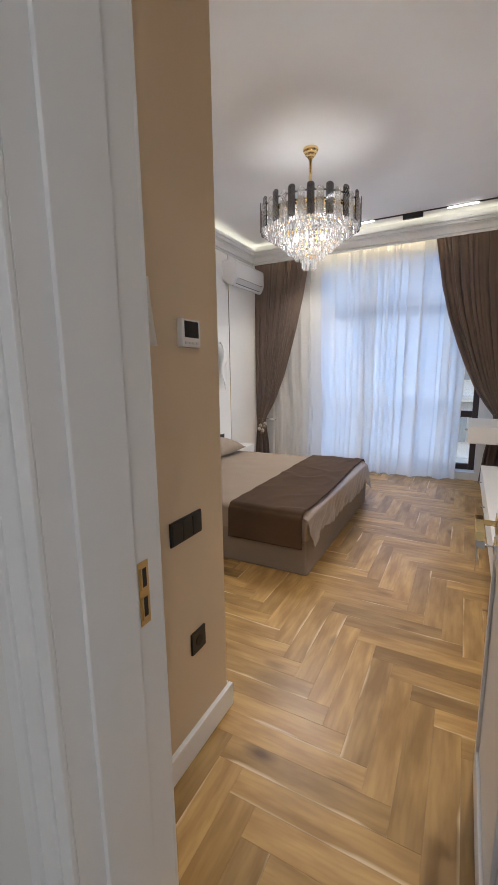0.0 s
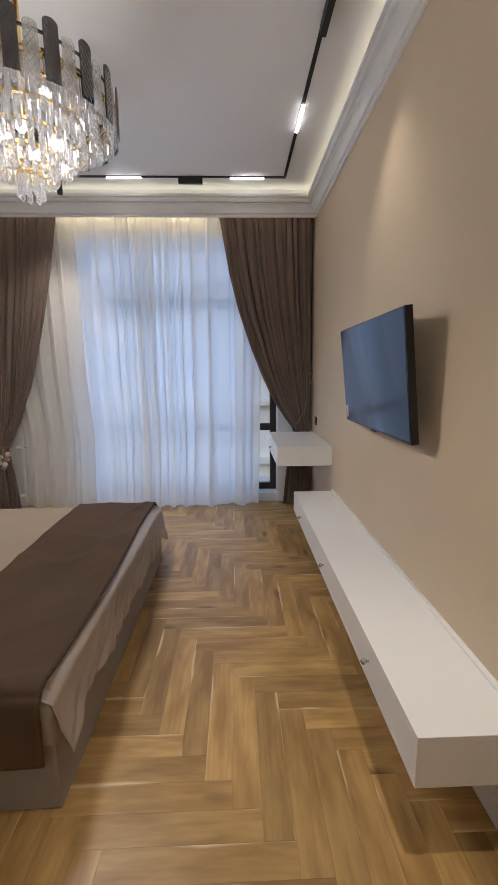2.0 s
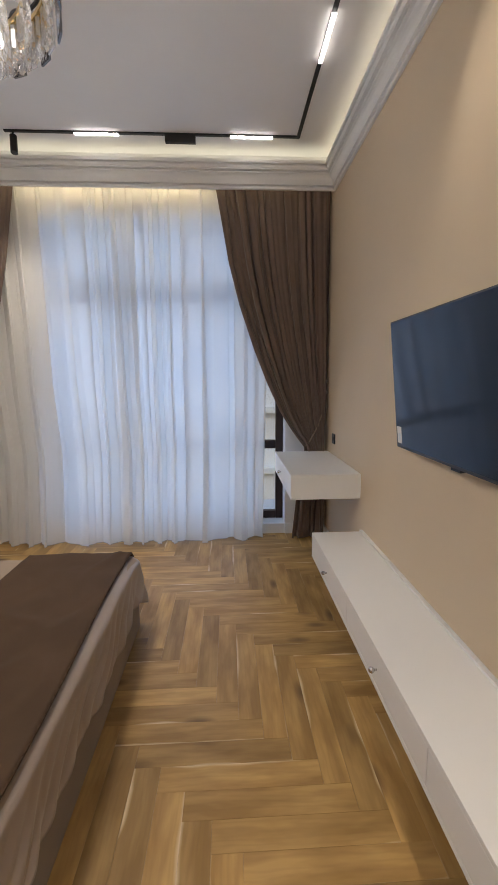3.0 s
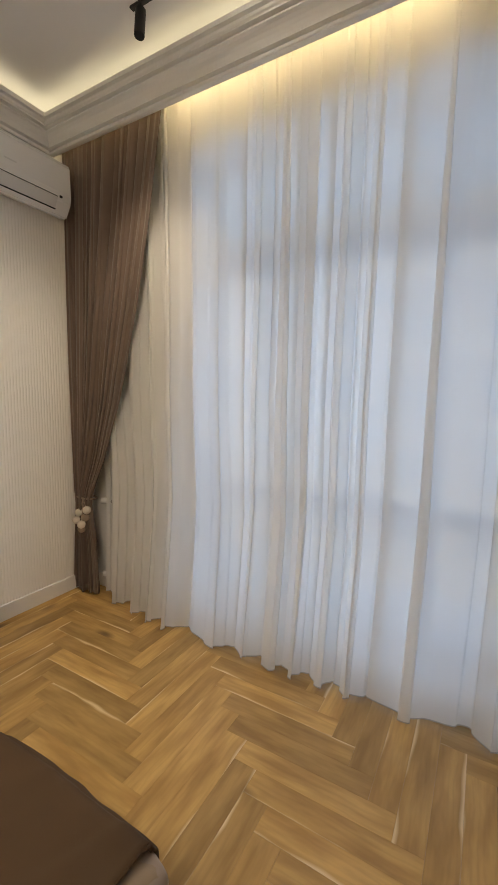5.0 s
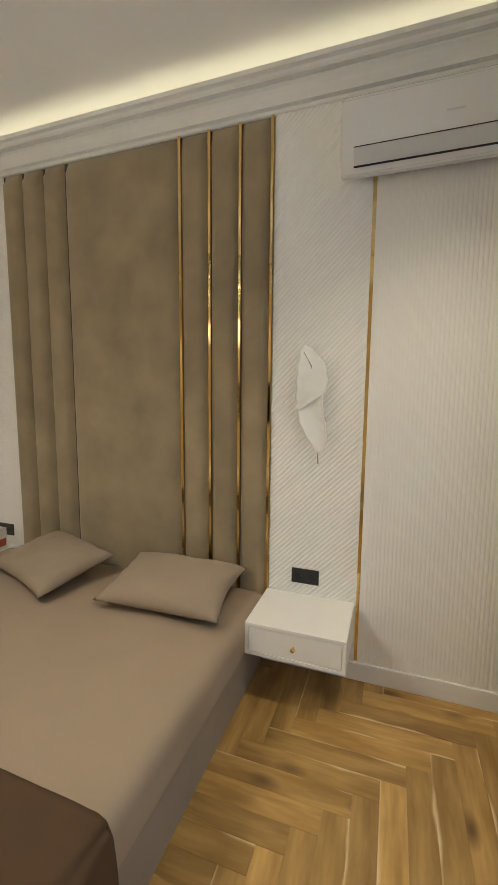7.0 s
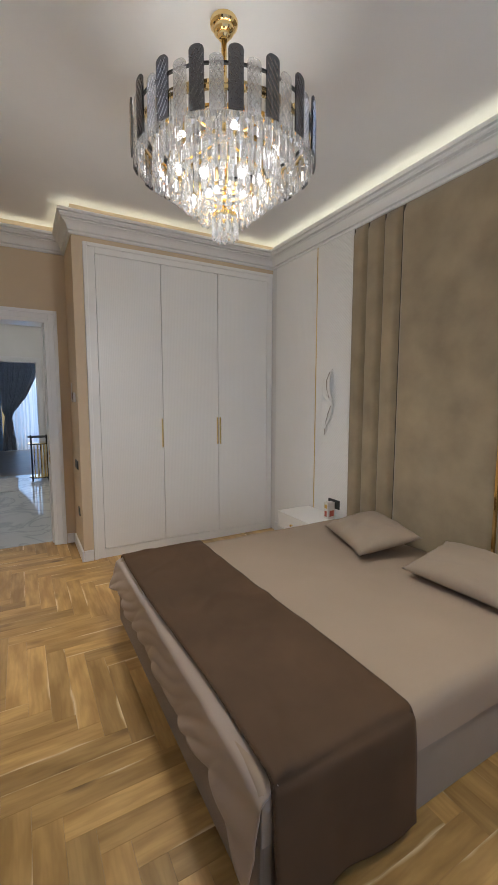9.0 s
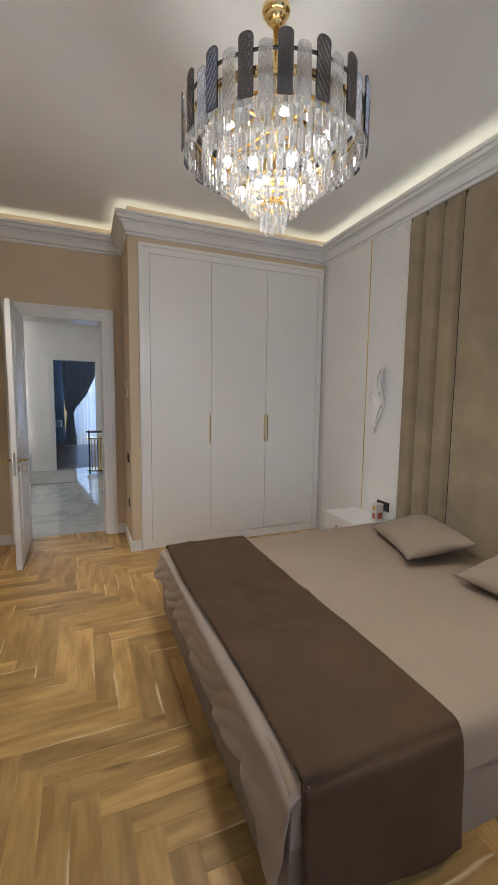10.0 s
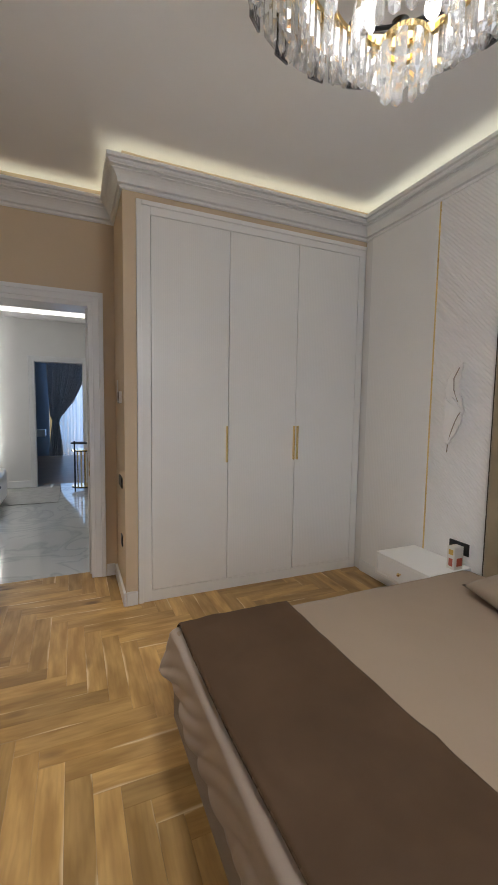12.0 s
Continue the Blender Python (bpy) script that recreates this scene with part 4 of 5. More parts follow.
part("end_panel", box((CX0, CY0, CZ0 + 0.018), (XR, CY0 + 0.018, CZ1 - 0.018)), LACQUER, con)
part("end_panel", box((CX0, CY1 - 0.018, CZ0 + 0.018), (XR, CY1, CZ1 - 0.018)), LACQUER, con)
part("back_rail", box((XR - 0.022, CY0, CZ1), (XR, CY1, CZ1 + 0.012), 0.002), LACQUER, con)
step = (CY1 - CY0 - 0.036) / 3
for k in range(3):
    ya = CY0 + 0.018 + step * k
    f = part("drawer_front", box((CX0 + 0.001, ya + 0.002, CZ0 + 0.020), (CX0 + 0.019, ya + step - 0.002, CZ1 - 0.020), 0.002), LACQUER, con)
    knob((CX0 + 0.001, ya + step / 2, (CZ0 + CZ1) / 2), (-1, 0, 0), f, CHROME)
desk = thing("floating_desk", (0.92, 6.45, 0.662), "white floating vanity desk with one drawer", "desk")
KX0, KY0, KY1, KZ0, KZ1 = 0.677, 5.985, 6.925, 0.660, 0.832
part("carcass", box((KX0 + 0.019, KY0 + 0.018, KZ0 + 0.018), (XR, KY1 - 0.018, KZ1 - 0.018)), LACQUER, desk)
part("top", box((KX0, KY0, KZ1 - 0.018), (XR, KY1, KZ1), 0.002), LACQUER, desk)
part("bottom", box((KX0, KY0, KZ0), (XR, KY1, KZ0 + 0.018), 0.002), LACQUER, desk)
part("end_panel", box((KX0, KY0, KZ0 + 0.018), (XR, KY0 + 0.018, KZ1 - 0.018)), LACQUER, desk)
part("end_panel", box((KX0, KY1 - 0.018, KZ0 + 0.018), (XR, KY1, KZ1 - 0.018)), LACQUER, desk)
f = part("drawer_front", box((KX0 + 0.001, KY0 + 0.020, KZ0 + 0.020), (KX0 + 0.019, KY1 - 0.020, KZ1 - 0.020), 0.002), LACQUER, desk)
knob((KX0 + 0.001, 6.50, 0.742), (-1, 0, 0), f, CHROME)

# ---- wardrobe ----
ward = thing("wardrobe", (-1.3, YB, 0), "white built-in wardrobe with three ribbed doors", "wardrobe")
WXA, WXB = XB - 0.092, XL + 0.012
part("side_post", box((WXA - 0.10, YB - 0.55, 0), (WXA, YB, 2.95), 0.004), LACQUER, ward)
part("side_post_bead", box((WXA - 0.035, YB, 0.0), (WXA, YB + 0.014, 2.948), 0.004), LACQUER, ward)
part("top_rail", box((WXB, YB - 0.55, 2.86), (WXA - 0.10, YB, 2.95), 0.004), LACQUER, ward)
part("top_bead", box((WXB, YB, 2.915), (WXA - 0.035, YB + 0.014, 2.948), 0.004), LACQUER, ward)
part("filler", box((WXB, YB - 0.55, 0), (-2.25, YB, 2.86), 0.003), LACQUER, ward)
part("plinth", box((-2.25, YB - 0.55, 0), (WXA - 0.10, YB - 0.004, 0.085)), LACQUER, ward)
# black stands in for the shade inside, seen through the door gaps
part("carcass", box((-2.25, YB - 0.55, 0.085), (WXA - 0.10, YB - 0.026, 2.86)), BLACK, ward)
DOORS = (-0.408, -1.018, -1.634, -2.25)
for k in range(3):
    xb, xa = DOORS[k] - 0.0025, DOORS[k + 1] + 0.0025
    d = part("door", box((xa, YB - 0.022, 0.09), (xb, YB - 0.003, 2.857), 0.002), LACQUER, ward)
    part("ribbed_face", ribs_upright(xa + 0.003, xb - 0.003, 0.093, 2.854, 0.016, 0.00025, "y", YB - 0.0105), LACQUER, d)
    hx = {0: xa + 0.012, 1: xa + 0.014, 2: xb - 0.014}[k]
    b = box((hx - 0.006, YB, 1.060), (hx + 0.006, YB + 0.022, 1.350), 0.002)
    part("handle", b, GOLD, d, "slim gold bar handle")

# ---- chandelier ----
CXC, CYC = -0.645, 4.687
ch = thing("chandelier", (CXC, CYC, ZC), "tiered crystal chandelier with smoked and clear glass plates", "chandelier")
c0 = (CXC, CYC, 0)
part("canopy", lathe(c0, [(0.062, ZC), (0.064, ZC - 0.006), (0.062, ZC - 0.020), (0.054, ZC - 0.028), (0.048, ZC - 0.030), (0.047, ZC - 0.044), (0.040, ZC - 0.052), (0.030, ZC - 0.055), (0.029, ZC - 0.066), (0.022, ZC - 0.074), (0.014, ZC - 0.076), (0.012, ZC - 0.09)][::-1], 48), GOLD, ch, "polished gold stepped ceiling canopy")
part("rod", rod((CXC, CYC, 2.55), (CXC, CYC, ZC - 0.05), 0.014, 16), GOLD, ch, "gold hanging rod", smooth=True)


def ring(r, z, h=0.014, w=0.014):
    bm = bmesh.new()
    n = 48
    pr = [(r - w, z), (r, z), (r, z + h), (r - w, z + h)]
    rs = [[bm.verts.new((CXC + q * math.cos(2 * math.pi * k / n), CYC + q * math.sin(2 * math.pi * k / n), zz)) for k in range(n)] for q, zz in pr]
    for p, q in zip(rs, rs[1:] + rs[:1]):
        for k in range(n):
            bm.faces.new((p[k], p[(k + 1) % n], q[(k + 1) % n], q[k]))
    return bm


def plate_mesh(w, h, t):
    """An upright glass plate with a rounded top, standing in the xz plane."""
    bm = bmesh.new()
    pts = [(-w / 2, 0), (w / 2, 0)] + [(w / 2 * math.cos(a), h - w * 0.35 + w * 0.35 * math.sin(a)) for a in [math.pi * k / 8 for k in range(9)]]
    f = bm.faces.new([bm.verts.new((x, -t / 2, z)) for x, z in pts])
    r = bmesh.ops.extrude_face_region(bm, geom=[f])
    bmesh.ops.translate(bm, verts=[v for v in r["geom"] if isinstance(v, bmesh.types.BMVert)], vec=(0, t, 0))
    bmesh.ops.recalc_face_normals(bm, faces=bm.faces[:])
    plain = len(bm.faces)
    x1, z0, z1, k, g = w / 2 - 0.004, 0.006, h - 0.016, 1.5, 0.0013
    for slope in (k, -k):
        c = z0 - k * x1
        while c < z1 + k * x1:
            ends = []
            for x in (-x1, x1):
                z = c + slope * x
                zc = min(max(z, z0), z1)
                ends.append(((zc - c) / slope, zc))
            c += 0.030
            if abs(ends[0][1] - ends[1][1]) < 0.008:
                continue
            for side in (1, -1):
                y = side * t / 2
                a, b = [[bm.verts.new((x + dx, y + dy, z)) for dx, dy in ((-g, 0), (0, side * 0.0022), (g, 0))] for x, z in ends]
                for q in range(2):
                    bm.faces.new((a[q], a[q + 1], b[q + 1], b[q]))
    bm.faces.ensure_lookup_table()
    for f in bm.faces[plain:]:
        f.material_index = 1
    me = bpy.data.meshes.new("glass_plate")
    bm.to_mesh(me)
    bm.free()
    return me


def crystal_mesh(w, h):
    """A cut prism drop: six sides, pointed at both ends."""
    bm = bmesh.new()
    prof = [(0.12, h), (0.5, h * 0.93), (0.5, h * 0.10), (0.10, 0)]
    rs = [[bm.verts.new((w * q * math.cos(math.pi * k / 3 + 0.3), w * 0.7 * q * math.sin(math.pi * k / 3 + 0.3), z)) for k in range(6)] for q, z in prof]
    for p, q in zip(rs, rs[1:]):
        for k in range(6):
            bm.faces.new((p[k], p[(k + 1) % 6], q[(k + 1) % 6], q[k]))
    bmesh.ops.recalc_face_normals(bm, faces=bm.faces[:])
    me = bpy.data.meshes.new("crystal")
    bm.to_mesh(me)
    bm.free()
    return me


def hang(name, me, r, z, a, parent, turn=0.0, label=""):
    ob = new(name, me)
    ob.parent = parent
    ob.matrix_local = pose(r * math.cos(a), r * math.sin(a), z - ZC, 0, 0, math.degrees(a) + 90 + turn)
    return tagged(ob, label)


smoke, clear = plate_mesh(0.057, 0.222, 0.007), plate_mesh(0.054, 0.195, 0.007)
smoke.materials.append(SMOKE_PLATE), clear.materials.append(CLEAR_PLATE)
smoke.materials.append(CRYSTAL), clear.materials.append(CRYSTAL)
rnd = random.Random(4)
for k in range(36):
    a = 2 * math.pi * k / 36
    if k % 2:
        hang("glass_plate", smoke, 0.418, 2.606, a, ch, 0, "smoked pressed glass plate")
    else:
        hang("glass_plate", clear, 0.408, 2.606, a, ch, 0, "clear pressed glass plate")
TIERS = ((0.385, 2.580, 0.140, 56), (0.320, 2.540, 0.140, 48), (0.255, 2.490, 0.135, 40), (0.190, 2.435, 0.125, 30), (0.122, 2.380, 0.115, 20), (0.055, 2.298, 0.105, 9))
for r, z, h, n in TIERS:
    part("tier_ring", ring(r + 0.004, z + h - 0.004), GOLD, ch, "gold tier ring")
    me = crystal_mesh(0.030, h)
    me.materials.append(CRYSTAL)
    for k in range(n):
        hang("crystal", me, r, z + rnd.uniform(-0.004, 0.004), 2 * math.pi * (k + rnd.uniform(-0.1, 0.1)) / n, ch, rnd.uniform(-25, 25))
part("top_ring", ring(0.400, 2.775, 0.008, 0.010), TRACK, ch)
part("top_ring", ring(0.400, 2.690), GOLD, ch)
for k in range(4):
    a = math.pi / 2 * k + 0.4
    part("spoke", rod((CXC, CYC, 2.745), (CXC + 0.39 * math.cos(a), CYC + 0.39 * math.sin(a), 2.742), 0.006, 8), GOLD, ch)
for r, z, n in ((0.24, 2.655, 6), (0.12, 2.56, 4)):
    for k in range(n):
        a = 2 * math.pi * k / n + 0.25
        p = (CXC + r * math.cos(a), CYC + r * math.sin(a))
        part("bulb", ball((*p, z), 0.022, 10, squash=1.3), BULB, ch, "glowing bulb", smooth=True)
        part("lamp_holder", rod((*p, z + 0.025), (*p, z + 0.09), 0.012, 10), GOLD, ch)
# unseen spot added in the air below the tip, for the chandelier's light
lamp = new("chandelier_stand_in_spot", bpy.data.lights.new("chandelier_stand_in_spot", "SPOT"))
lamp.data.energy, lamp.data.color, lamp.data.shadow_soft_size = 38, (1.0, 0.975, 0.94), 0.18
lamp.data.spot_size, lamp.data.spot_blend = radians(178), 0.85
lamp.matrix_world = look((CXC, CYC, 2.17), (CXC, CYC + 0.001, 0))
lamp = new("chandelier_inner_lamp", bpy.data.lights.new("chandelier_inner_lamp", "POINT"))
lamp.data.energy, lamp.data.color, lamp.data.shadow_soft_size = 3.2, (1.0, 0.975, 0.94), 0.16
lamp.location = (CXC, CYC, 2.70)
# unseen point lamp added at the same spot to reach walls and ceiling
lamp = new("chandelier_stand_in_point", bpy.data.lights.new("chandelier_stand_in_point", "POINT"))
lamp.data.energy, lamp.data.color, lamp.data.shadow_soft_size = 25, (1.0, 0.975, 0.94), 0.18
lamp.location = (CXC, CYC, 2.17)

# ---- magnetic track on the ceiling ----
TX, TY, TZ = 0.805, 6.597, ZC - 0.010
tr = thing("track_light", (TX, TY, ZC), "black magnetic ceiling track with spots and line lamps", "track light")
part("rail", box((TX - 0.012, 3.0, TZ), (TX + 0.012, TY + 0.012, ZC), 0.001), TRACK, tr)
part("rail", box((-1.305, TY - 0.012, TZ), (TX - 0.012, TY + 0.012, ZC), 0.001), TRACK, tr)
for xa, xb in ((-0.815, -0.504), (0.306, 0.613)):
    part("line_lamp", box((xa, TY - 0.011, TZ - 0.010), (xb, TY + 0.011, TZ), 0.002), LINE_LIGHT, tr, "glowing white line lamp")
# the lamp at y 3.55 is an added guess, none is known there
for ya, yb in ((5.56, 5.87), (3.55, 3.86)):
    part("line_lamp", box((TX - 0.011, ya, TZ - 0.010), (TX + 0.011, yb, TZ), 0.002), LINE_LIGHT, tr, "glowing white line lamp")
part("grille_lamp", box((-0.169, TY - 0.017, TZ - 0.052), (0.051, TY + 0.017, TZ), 0.002), TRACK, tr, "black grille lamp")
part("grille_lamp", box((TX - 0.017, 4.72, TZ - 0.052), (TX + 0.017, 4.94, TZ), 0.002), TRACK, tr, "black grille lamp")
part("spot_arm", rod((TX, 3.12, TZ), (TX, 3.12, TZ - 0.05), 0.006), TRACK, tr)
part("spot_head", rod((TX, 3.12, TZ - 0.030), (TX, 3.12, TZ - 0.150), 0.024, 20), TRACK, tr, "black cylinder spot")
part("spot_arm", rod((-1.245, TY, TZ), (-1.245, TY, TZ - 0.05), 0.006), TRACK, tr)
part("spot_head", rod((-1.242, TY - 0.004, TZ - 0.030), (-1.236, TY - 0.022, TZ - 0.150), 0.024, 20), TRACK, tr, "black cylinder spot")
for n, (p, q) in enumerate((((TX, 4.83, TZ - 0.06), (XR + 0.05, 4.70, 1.2)), ((-0.06, TY, TZ - 0.06), (-0.06, TY + 0.12, 0.0)), ((TX, 3.12, TZ - 0.16), (TX - 0.02, 3.02, 0.0)), ((-1.236, TY - 0.024, TZ - 0.155), (-1.95, TY - 0.06, 0.0)))):
    s = new("track_spot_lamp", bpy.data.lights.new("track_spot_lamp", "SPOT"))
    s.data.energy, s.data.color, s.data.spot_size, s.data.spot_blend, s.data.shadow_soft_size = (22, 8, 88, 72)[n], (1.0, 0.91, 0.78), radians((62, 62, 70, 92)[n]), 0.9, 0.03
    s.matrix_world = look(p, q)

# ---- tie-backs and radiator ----
tie = thing("curtain_tieback", (-2.2, 6.95, 0.5), "braided tie-back with cream and taupe balls", "curtain tieback")
b = bmesh.new()
for k in range(16):
    a, c = 2 * math.pi * k / 16, 2 * math.pi * (k + 1) / 16
    rod((-2.21 + 0.09 * math.cos(a), 6.975 + 0.045 * math.sin(a), 0.705), (-2.21 + 0.09 * math.cos(c), 6.975 + 0.045 * math.sin(c), 0.705), 0.007, 8, bm=b)
part("cord", b, BALL_BROWN, tie)
for k, (dx, dy, z, m) in enumerate(((-0.035, 0, 0.60, 0), (0.03, 0, 0.575, 1), (-0.05, -0.012, 0.545, 0), (0.012, -0.02, 0.525, 0), (-0.012, 0.0, 0.485, 1), (0.045, 0.004, 0.63, 0))):
    p = (-2.19 + dx, 6.915 + dy, z)
    part("ball", ball(p, 0.029, 14), (BALL, BALL_BROWN)[m], tie, smooth=True)
    part("string", rod(p, (-2.195, 6.93, 0.705), 0.003, 6), BALL_BROWN, tie)
tie2 = thing("curtain_tieback", (1.05, 6.94, 0.86), "slim braided cord holding the drape to the wall", "curtain tieback")
b = bmesh.new()
pts = [(XR - 0.01, 6.97, 1.36), (1.12, 6.93, 1.22), (1.06, 6.925, 1.05), (0.99, 6.925, 0.92), (0.945, 6.935, 0.87)]
for p, q in zip(pts, pts[1:]):
    rod(p, q, 0.006, 8, bm=b)
part("cord", b, BALL_BROWN, tie2)
for z in (1.36, 1.46):
    part("ball", ball((XR - 0.02, 6.955, z), 0.016, 12), BALL, tie2, smooth=True)
rad = thing("radiator", (-1.75, 7.03, 0.09), "low white panel radiator half hidden by the sheer curtain", "radiator")
part("panel", box((-1.98, 7.045, 0.12), (-1.40, 7.072, 0.72), 0.006), AC_WHITE, rad)
for z in (0.685, 0.135):
    part("valve", rod((-1.985, 7.045, z), (-2.045, 7.035, z), 0.014, 12), CHROME, rad)
    part("valve_cap", rod((-2.045, 7.035, z), (-2.095, 7.010, z), 0.022, 14), AC_WHITE, rad, "white valve cap")
part("foot", box((-1.85, 7.05, 0.0), (-1.82, 7.07, 0.12)), AC_WHITE, rad)
part("foot", box((-1.55, 7.05, 0.0), (-1.52, 7.07, 0.12)), AC_WHITE, rad)

# ---- hall beyond the door ----
HX0, HX1, HY0 = -1.7, 2.6, -2.75
FX0, FX1, FZ = -0.06, 0.74, 2.27
solo("hall_floor", box((HX0, HY0 - 0.2, -0.1), (HX1, 1.7055, -0.001)), MARBLE, "polished white veined marble hall floor", "floor", kind="structure")
b = box((HX0, HY0 - 0.2, 0), (FX0, HY0, 3.3))
box((FX1, HY0 - 0.2, 0), (HX1, HY0, 3.3), bm=b), box((FX0, HY0 - 0.2, FZ), (FX1, HY0, 3.3), bm=b)
solo("hall_wall_south", b, WHITE_WALL, "white hall wall with a doorway", "wall", kind="structure")
solo("hall_wall_east", box((HX1, HY0, 0), (HX1 + 0.1, YH, 3.3)), WHITE_WALL, "white hall wall", "wall", kind="structure")
solo("hall_wall_west", box((HX0 - 0.1, HY0, 0), (HX0, YH, 3.3)), WHITE_WALL, "white hall wall", "wall", kind="structure")
b = box((DX1 + 0.03, YH - 0.012, 0), (HX1, YH - 0.001, 3.3))
box((HX0, YH - 0.012, 0), (DX0 - 0.03, YH - 0.001, 3.3), bm=b), box((DX0 - 0.03, YH - 0.012, DZ + 0.03), (DX1 + 0.03, YH - 0.001, 3.3), bm=b)
solo("hall_wall_north", b, WHITE_WALL, "white hall wall next to the bedroom door", "wall", kind="structure")
solo("hall_ceiling", box((HX0, HY0, 3.2), (HX1, YH, 3.3)), CEILING, "white hall ceiling", "ceiling", kind="structure")
solo("hall_cornice", box((HX0, HY0, 3.0), (HX1, HY0 + 0.10, 3.10), 0.02), PLASTER, "white hall cornice with cove light", "cornice", kind="structure")
solo("hall_cove_light", box((HX0 + 0.1, HY0 + 0.02, 3.105), (HX1 - 0.1, HY0 + 0.05, 3.115)), HALL_LED, "white led strip in the hall cove", "led strip")
casing("door_frame_3", FX0, FX1, FZ, HY0, 1, 0.10)
board("hall_baseboard", (FX1 + 0.10, HY0, 0), (HX1, HY0 + 0.02, 0.12))
board("hall_baseboard", (HX0, HY0, 0), (FX0 - 0.10, HY0 + 0.02, 0.12))
# unseen area lamp added to brighten the hall
hl = new("hall_fill_light", bpy.data.lights.new("hall_fill_light", "AREA"))
hl.data.energy, hl.data.color, hl.data.size = 21, (1.0, 0.97, 0.93), 0.8
hl.matrix_world = look((1.5, -0.5, 3.15), (1.5, -0.5, 0))
# marble slab with light edge on the hall's east side
slab_x = 1.42
solo("marble_slab", box((slab_x, HY0 + 0.02, 0.35), (HX1 - 0.1, HY0 + 0.10, 3.0), 0.004), GREY_MARBLE, "grey veined marble wall slab with a lit edge", "wall slab")
solo("edge_light", box((slab_x - 0.03, HY0 + 0.02, 0.5), (slab_x - 0.015, HY0 + 0.05, 2.95)), HALL_LED, "white led strip beside the marble slab", "led strip")
hc = thing("hall_console", (1.35, -0.9, 0.0), "white rounded hall cabinet with a dark handle", "cabinet")
part("body", box((1.05, -1.5, 0.10), (1.75, -0.3, 0.55), 0.06), LACQUER, hc)
part("handle", box((1.035, -0.8, 0.36), (1.05, -0.62, 0.385), 0.003), BLACK, hc)
for x, y in ((1.15, -1.4), (1.65, -1.4), (1.15, -0.4), (1.65, -0.4)):
    part("leg", rod((x, y, 0), (x, y, 0.11), 0.02), CHROME, hc)
solo("hall_rug", box((0.35, -2.6, 0.0), (1.3, -1.3, 0.012), 0.004), RUG, "pale grey hall rug", "rug")
# serving cart
cart = thing("serving_cart", (-0.02, -2.08, 0), "black and gold bar cart with two shelves", "serving cart")
KX, KY, KR = -0.03, -2.20, 0.19
for zz in (0.06, 0.70):
    part("shelf", lathe((KX, KY, zz), [(KR, 0), (KR, 0.012), (KR - 0.01, 0.016)], 28), SCREEN, cart)
    part("shelf_ring", lathe((KX, KY, zz + 0.016), [(KR, 0), (KR, 0.010), (KR - 0.006, 0.010)], 28), GOLD, cart)
part("top_rail", lathe((KX, KY, 0.83), [(KR + 0.004, 0), (KR + 0.004, 0.014), (KR - 0.010, 0.014)], 28), TRACK, cart)
for k in range(4):
    a = math.pi / 4 + math.pi / 2 * k
    part("post", rod((KX + KR * math.cos(a), KY + KR * math.sin(a), 0.0), (KX + KR * math.cos(a), KY + KR * math.sin(a), 0.86), 0.013), TRACK, cart)
for k in range(18):
    a = 2 * math.pi * k / 18
    if math.cos(a) < 0.5:
        part("rod", rod((KX + (KR - 0.02) * math.cos(a), KY + (KR - 0.02) * math.sin(a), 0.08), (KX + (KR - 0.02) * math.cos(a), KY + (KR - 0.02) * math.sin(a), 0.70), 0.010), GOLD, cart)

# ---- room beyond the hall ----
RY = -7.6
solo("far_room_floor", box((-2.2, RY - 0.3, -0.1), (2.6, HY0 - 0.2, -0.003)), material("far_oak_floor", (0.24, 0.14, 0.075), rough=0.4, vary=0.12, scale=5), "brown wooden floor of the far room", "floor", kind="structure")
b = box((-2.3, RY - 0.3, 0), (-2.2, HY0 - 0.2, 3.3))
box((2.6, RY - 0.3, 0), (2.7, HY0 - 0.2, 3.3), bm=b), box((0.75, RY - 0.3, 0), (2.6, RY - 0.2, 3.3), bm=b), box((-2.2, RY - 0.3, 2.9), (0.75, RY - 0.2, 3.3), bm=b), box((-2.2, RY - 0.3, 0), (-1.7, RY - 0.2, 2.9), bm=b)
solo("far_room_wall", b, DARK_WALL, "slate blue walls of the far room", "wall", kind="structure")
solo("far_room_ceiling", box((-2.3, RY - 0.3, 3.2), (2.7, HY0 - 0.2, 3.3)), CEILING, "white ceiling of the far room", "ceiling", kind="structure")
fd = drape("far_curtain", [(2.95, -0.45), (2.2, -0.2), (1.6, 0.08), (1.15, 0.42), (1.0, 0.48), (0.3, 0.40), (0.0, 0.40)], [(2.95, 0.80), (1.2, 0.72), (1.05, 0.66), (0.0, 0.78)], RY + 0.02, 0.035, 9, GREY_DRAPE, (2.95, 0.01), "grey patterned drape tied to one side", "curtain", 12, nu=320, pleat=True, omega=0.12)
solid(fd, 0.003)
drape("far_sheer", [(2.95, -1.7), (0.0, -1.7)], [(2.95, 0.6), (0.0, 0.6)], RY - 0.10, 0.02, 20, SHEER_FAR, (2.95, 0.01), "pale sheer curtain over a bright window", "sheer curtain", 15)
solo("far_dresser", box((0.82, RY + 0.1, 0.62), (1.6, RY + 0.6, 0.80), 0.006), LACQUER, "white floating dresser in the far room", "dresser")

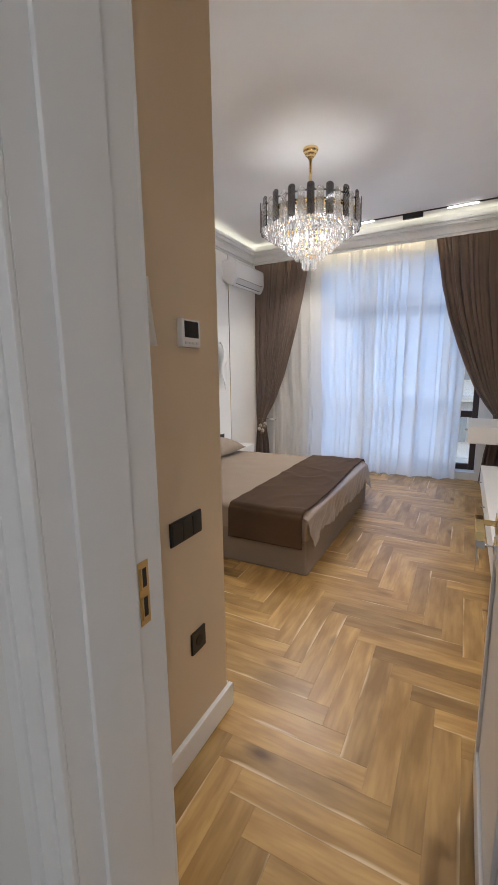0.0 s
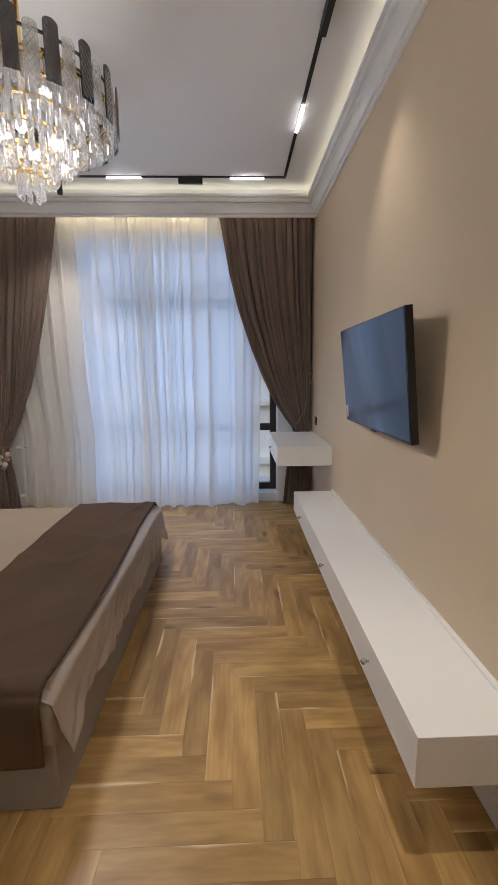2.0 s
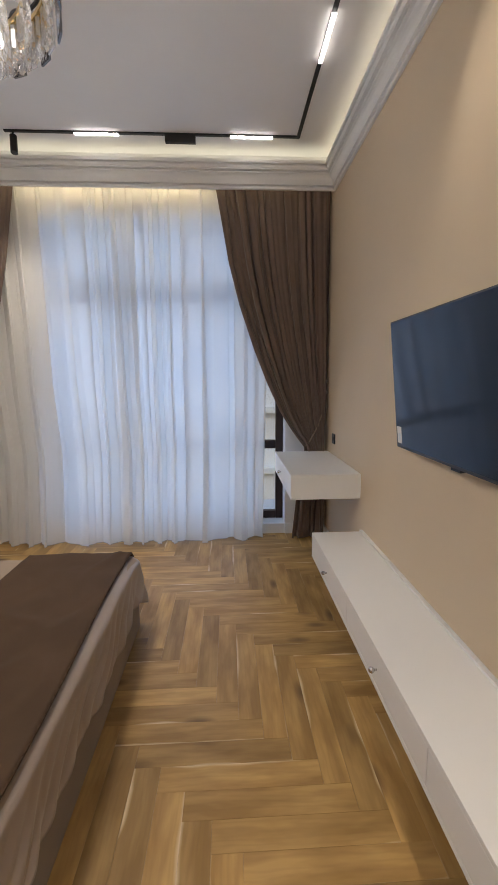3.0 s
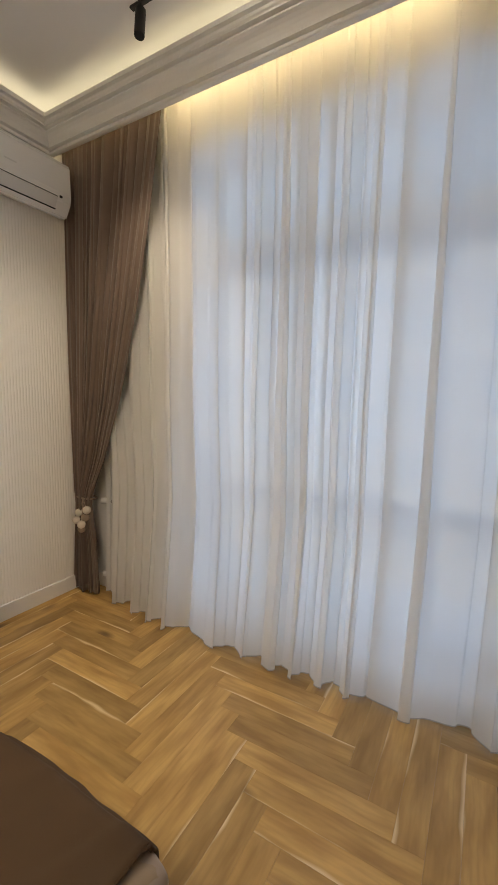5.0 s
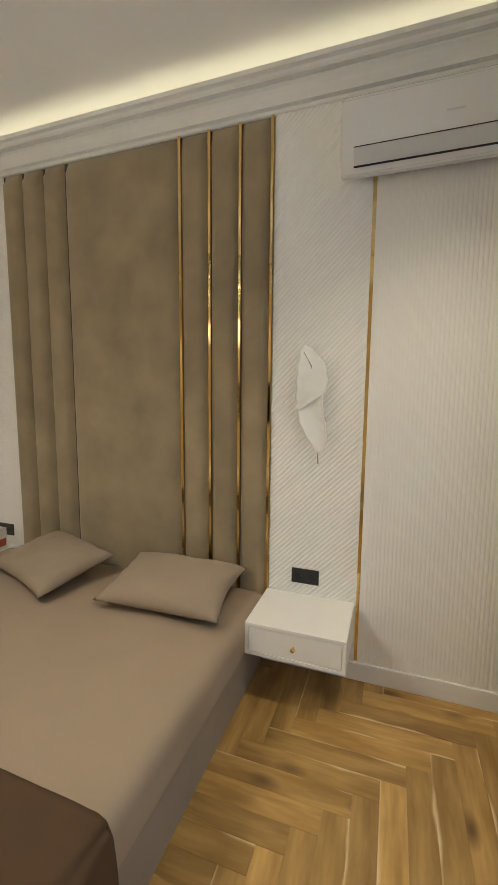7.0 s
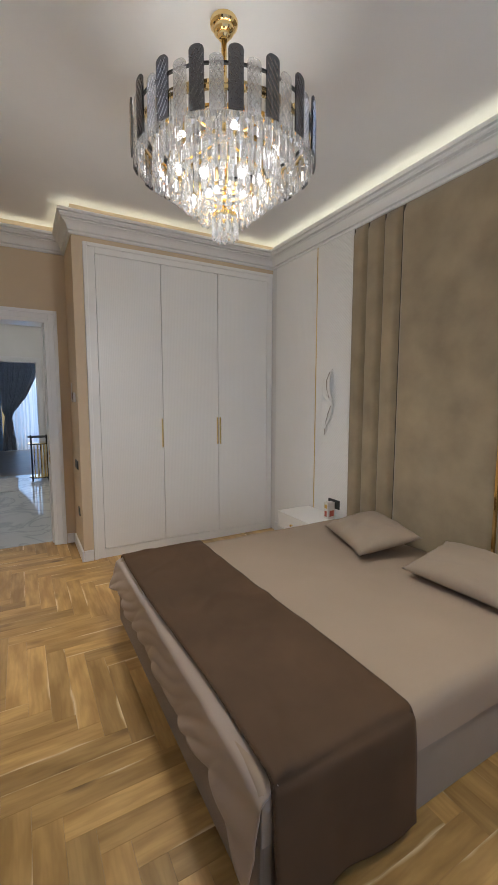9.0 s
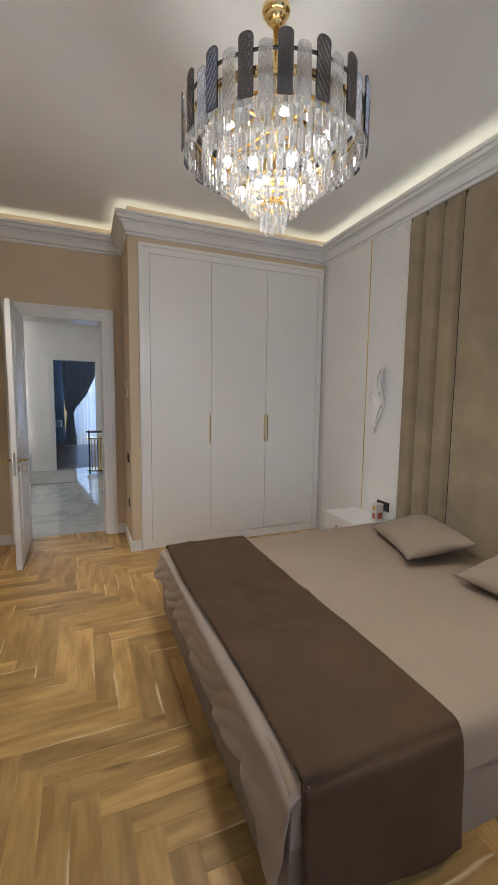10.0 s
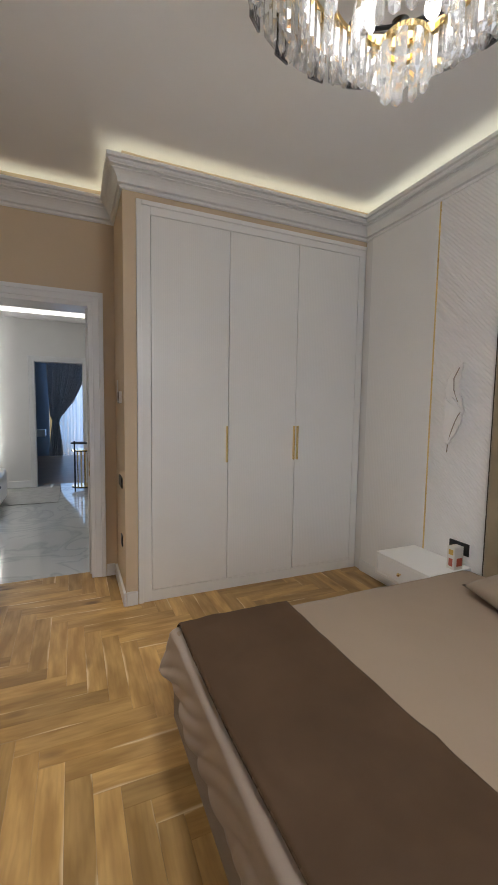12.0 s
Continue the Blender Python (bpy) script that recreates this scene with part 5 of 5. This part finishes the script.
# ---- outdoors ----
solo("ground", box((-300, 8.2, -10.2), (300, 600, -10)), GROUND, "grey street level far below the balcony", "ground", kind="structure")
solo("balcony_floor", box((-3, 7.4, -0.25), (3, 8.3, -0.02), 0.01), FACADE, "pale balcony slab outside the window", "balcony", kind="structure")
house = thing("apartment_building", (4, 24, -10), "white apartment building across the street", "building")
part("wall", box((-14, 24, -10), (22, 34, 9)), FACADE, house)
part("roof", box((-14.4, 23.6, 9), (22.4, 34.4, 9.4)), FACADE, house)
for fl in range(6):
    z = -9.0 + 3.1 * fl
    part("ledge", box((-14, 23.55, z - 0.45), (22, 24, z - 0.15), 0.03), FACADE, house)
    for k in range(11):
        x = -12.6 + 3.2 * k
        w = part("window", box((x, 23.93, z + 0.55), (x + 1.3, 24.02, z + 2.15), 0.0), TRIM, house)
        part("pane", box((x + 0.08, 23.90, z + 0.63), (x + 0.61, 23.925, z + 2.07)), FAR_GLASS, w)
        part("pane", box((x + 0.69, 23.90, z + 0.63), (x + 1.22, 23.925, z + 2.07)), FAR_GLASS, w)

# ---- herringbone floor ----
PW, PN, PX, PY = 0.1015, 6, 0.187, 3.778
PL = PW * PN
FLX0, FLX1, FLY0, FLY1 = XL, XR, 1.705, YW
floor = solo("floor", box((FLX0, FLY0, -0.12), (FLX1, FLY1, -0.003)), SUBFLOOR, "oak herringbone parquet with pale sapwood streaks", "floor", kind="structure")


def plank_mesh(x0, x1, y0, y1):
    """A board with eased top edges, about its own centre."""
    bm = bmesh.new()
    g, e = 0.0002, 0.0005
    lo = [bm.verts.new(p) for p in ((x0 + g, y0 + g, -0.006), (x1 - g, y0 + g, -0.006), (x1 - g, y1 - g, -0.006), (x0 + g, y1 - g, -0.006))]
    mid = [bm.verts.new((v.co.x, v.co.y, -0.0012)) for v in lo]
    top = [bm.verts.new(p) for p in ((x0 + e, y0 + e, 0), (x1 - e, y0 + e, 0), (x1 - e, y1 - e, 0), (x0 + e, y1 - e, 0))]
    for p, q in ((lo, mid), (mid, top)):
        for k in range(4):
            bm.faces.new((p[k], p[(k + 1) % 4], q[(k + 1) % 4], q[k]))
    bm.faces.new(top)
    me = bpy.data.meshes.new("plank")
    bm.to_mesh(me)
    bm.free()
    me.materials.append(OAK)
    return me


whole = plank_mesh(-PL / 2, PL / 2, -PW / 2, PW / 2)
hidden = bmesh.new()
rnd = random.Random(11)
for i in range(-40, 40):
    for j in range(-40, 50):
        s = (i + j) % (2 * PN)
        if s not in (0, PN):
            continue
        x, y = PX + i * PW, PY + j * PW
        w, h = (PW, PL) if s == 0 else (PL, PW)
        x0, x1, y0, y1 = max(x, FLX0), min(x + w, FLX1), max(y, FLY0), min(y + h, FLY1)
        if x1 - x0 < 0.004 or y1 - y0 < 0.004:
            continue
        cx, cy = x + w / 2, y + h / 2
        turn = (90 if s == 0 else 0) + 180 * rnd.randint(0, 1)
        m = pose(cx, cy, 0, 0, 0, turn)
        cut = (x0, x1, y0, y1) != (x, x + w, y, y + h)
        if (x1 < -0.45 and y0 > 3.75 and y1 < 5.5) or (x1 < -0.3 and y1 < YB):
            t = bmesh.new()
            t.from_mesh(plank_mesh(x0 - cx, x1 - cx, y0 - cy, y1 - cy))
            bmesh.ops.translate(t, verts=t.verts[:], vec=(cx, cy, 0))
            tmp = bpy.data.meshes.new("tmp")
            t.to_mesh(tmp)
            hidden.from_mesh(tmp)
            bpy.data.meshes.remove(tmp)
            t.free()
            continue
        me = whole
        if cut:
            inv = m.inverted()
            a, c = inv @ Vector((x0, y0, 0)), inv @ Vector((x1, y1, 0))
            me = plank_mesh(min(a.x, c.x), max(a.x, c.x), min(a.y, c.y), max(a.y, c.y))
        ob = new("plank", me)
        ob.parent = floor
        ob.matrix_local = Matrix.Translation(-Vector(floor.location)) @ m
rest = part("planks_under_furniture", hidden, OAK, floor)
tagged(rest, kind="stuff")
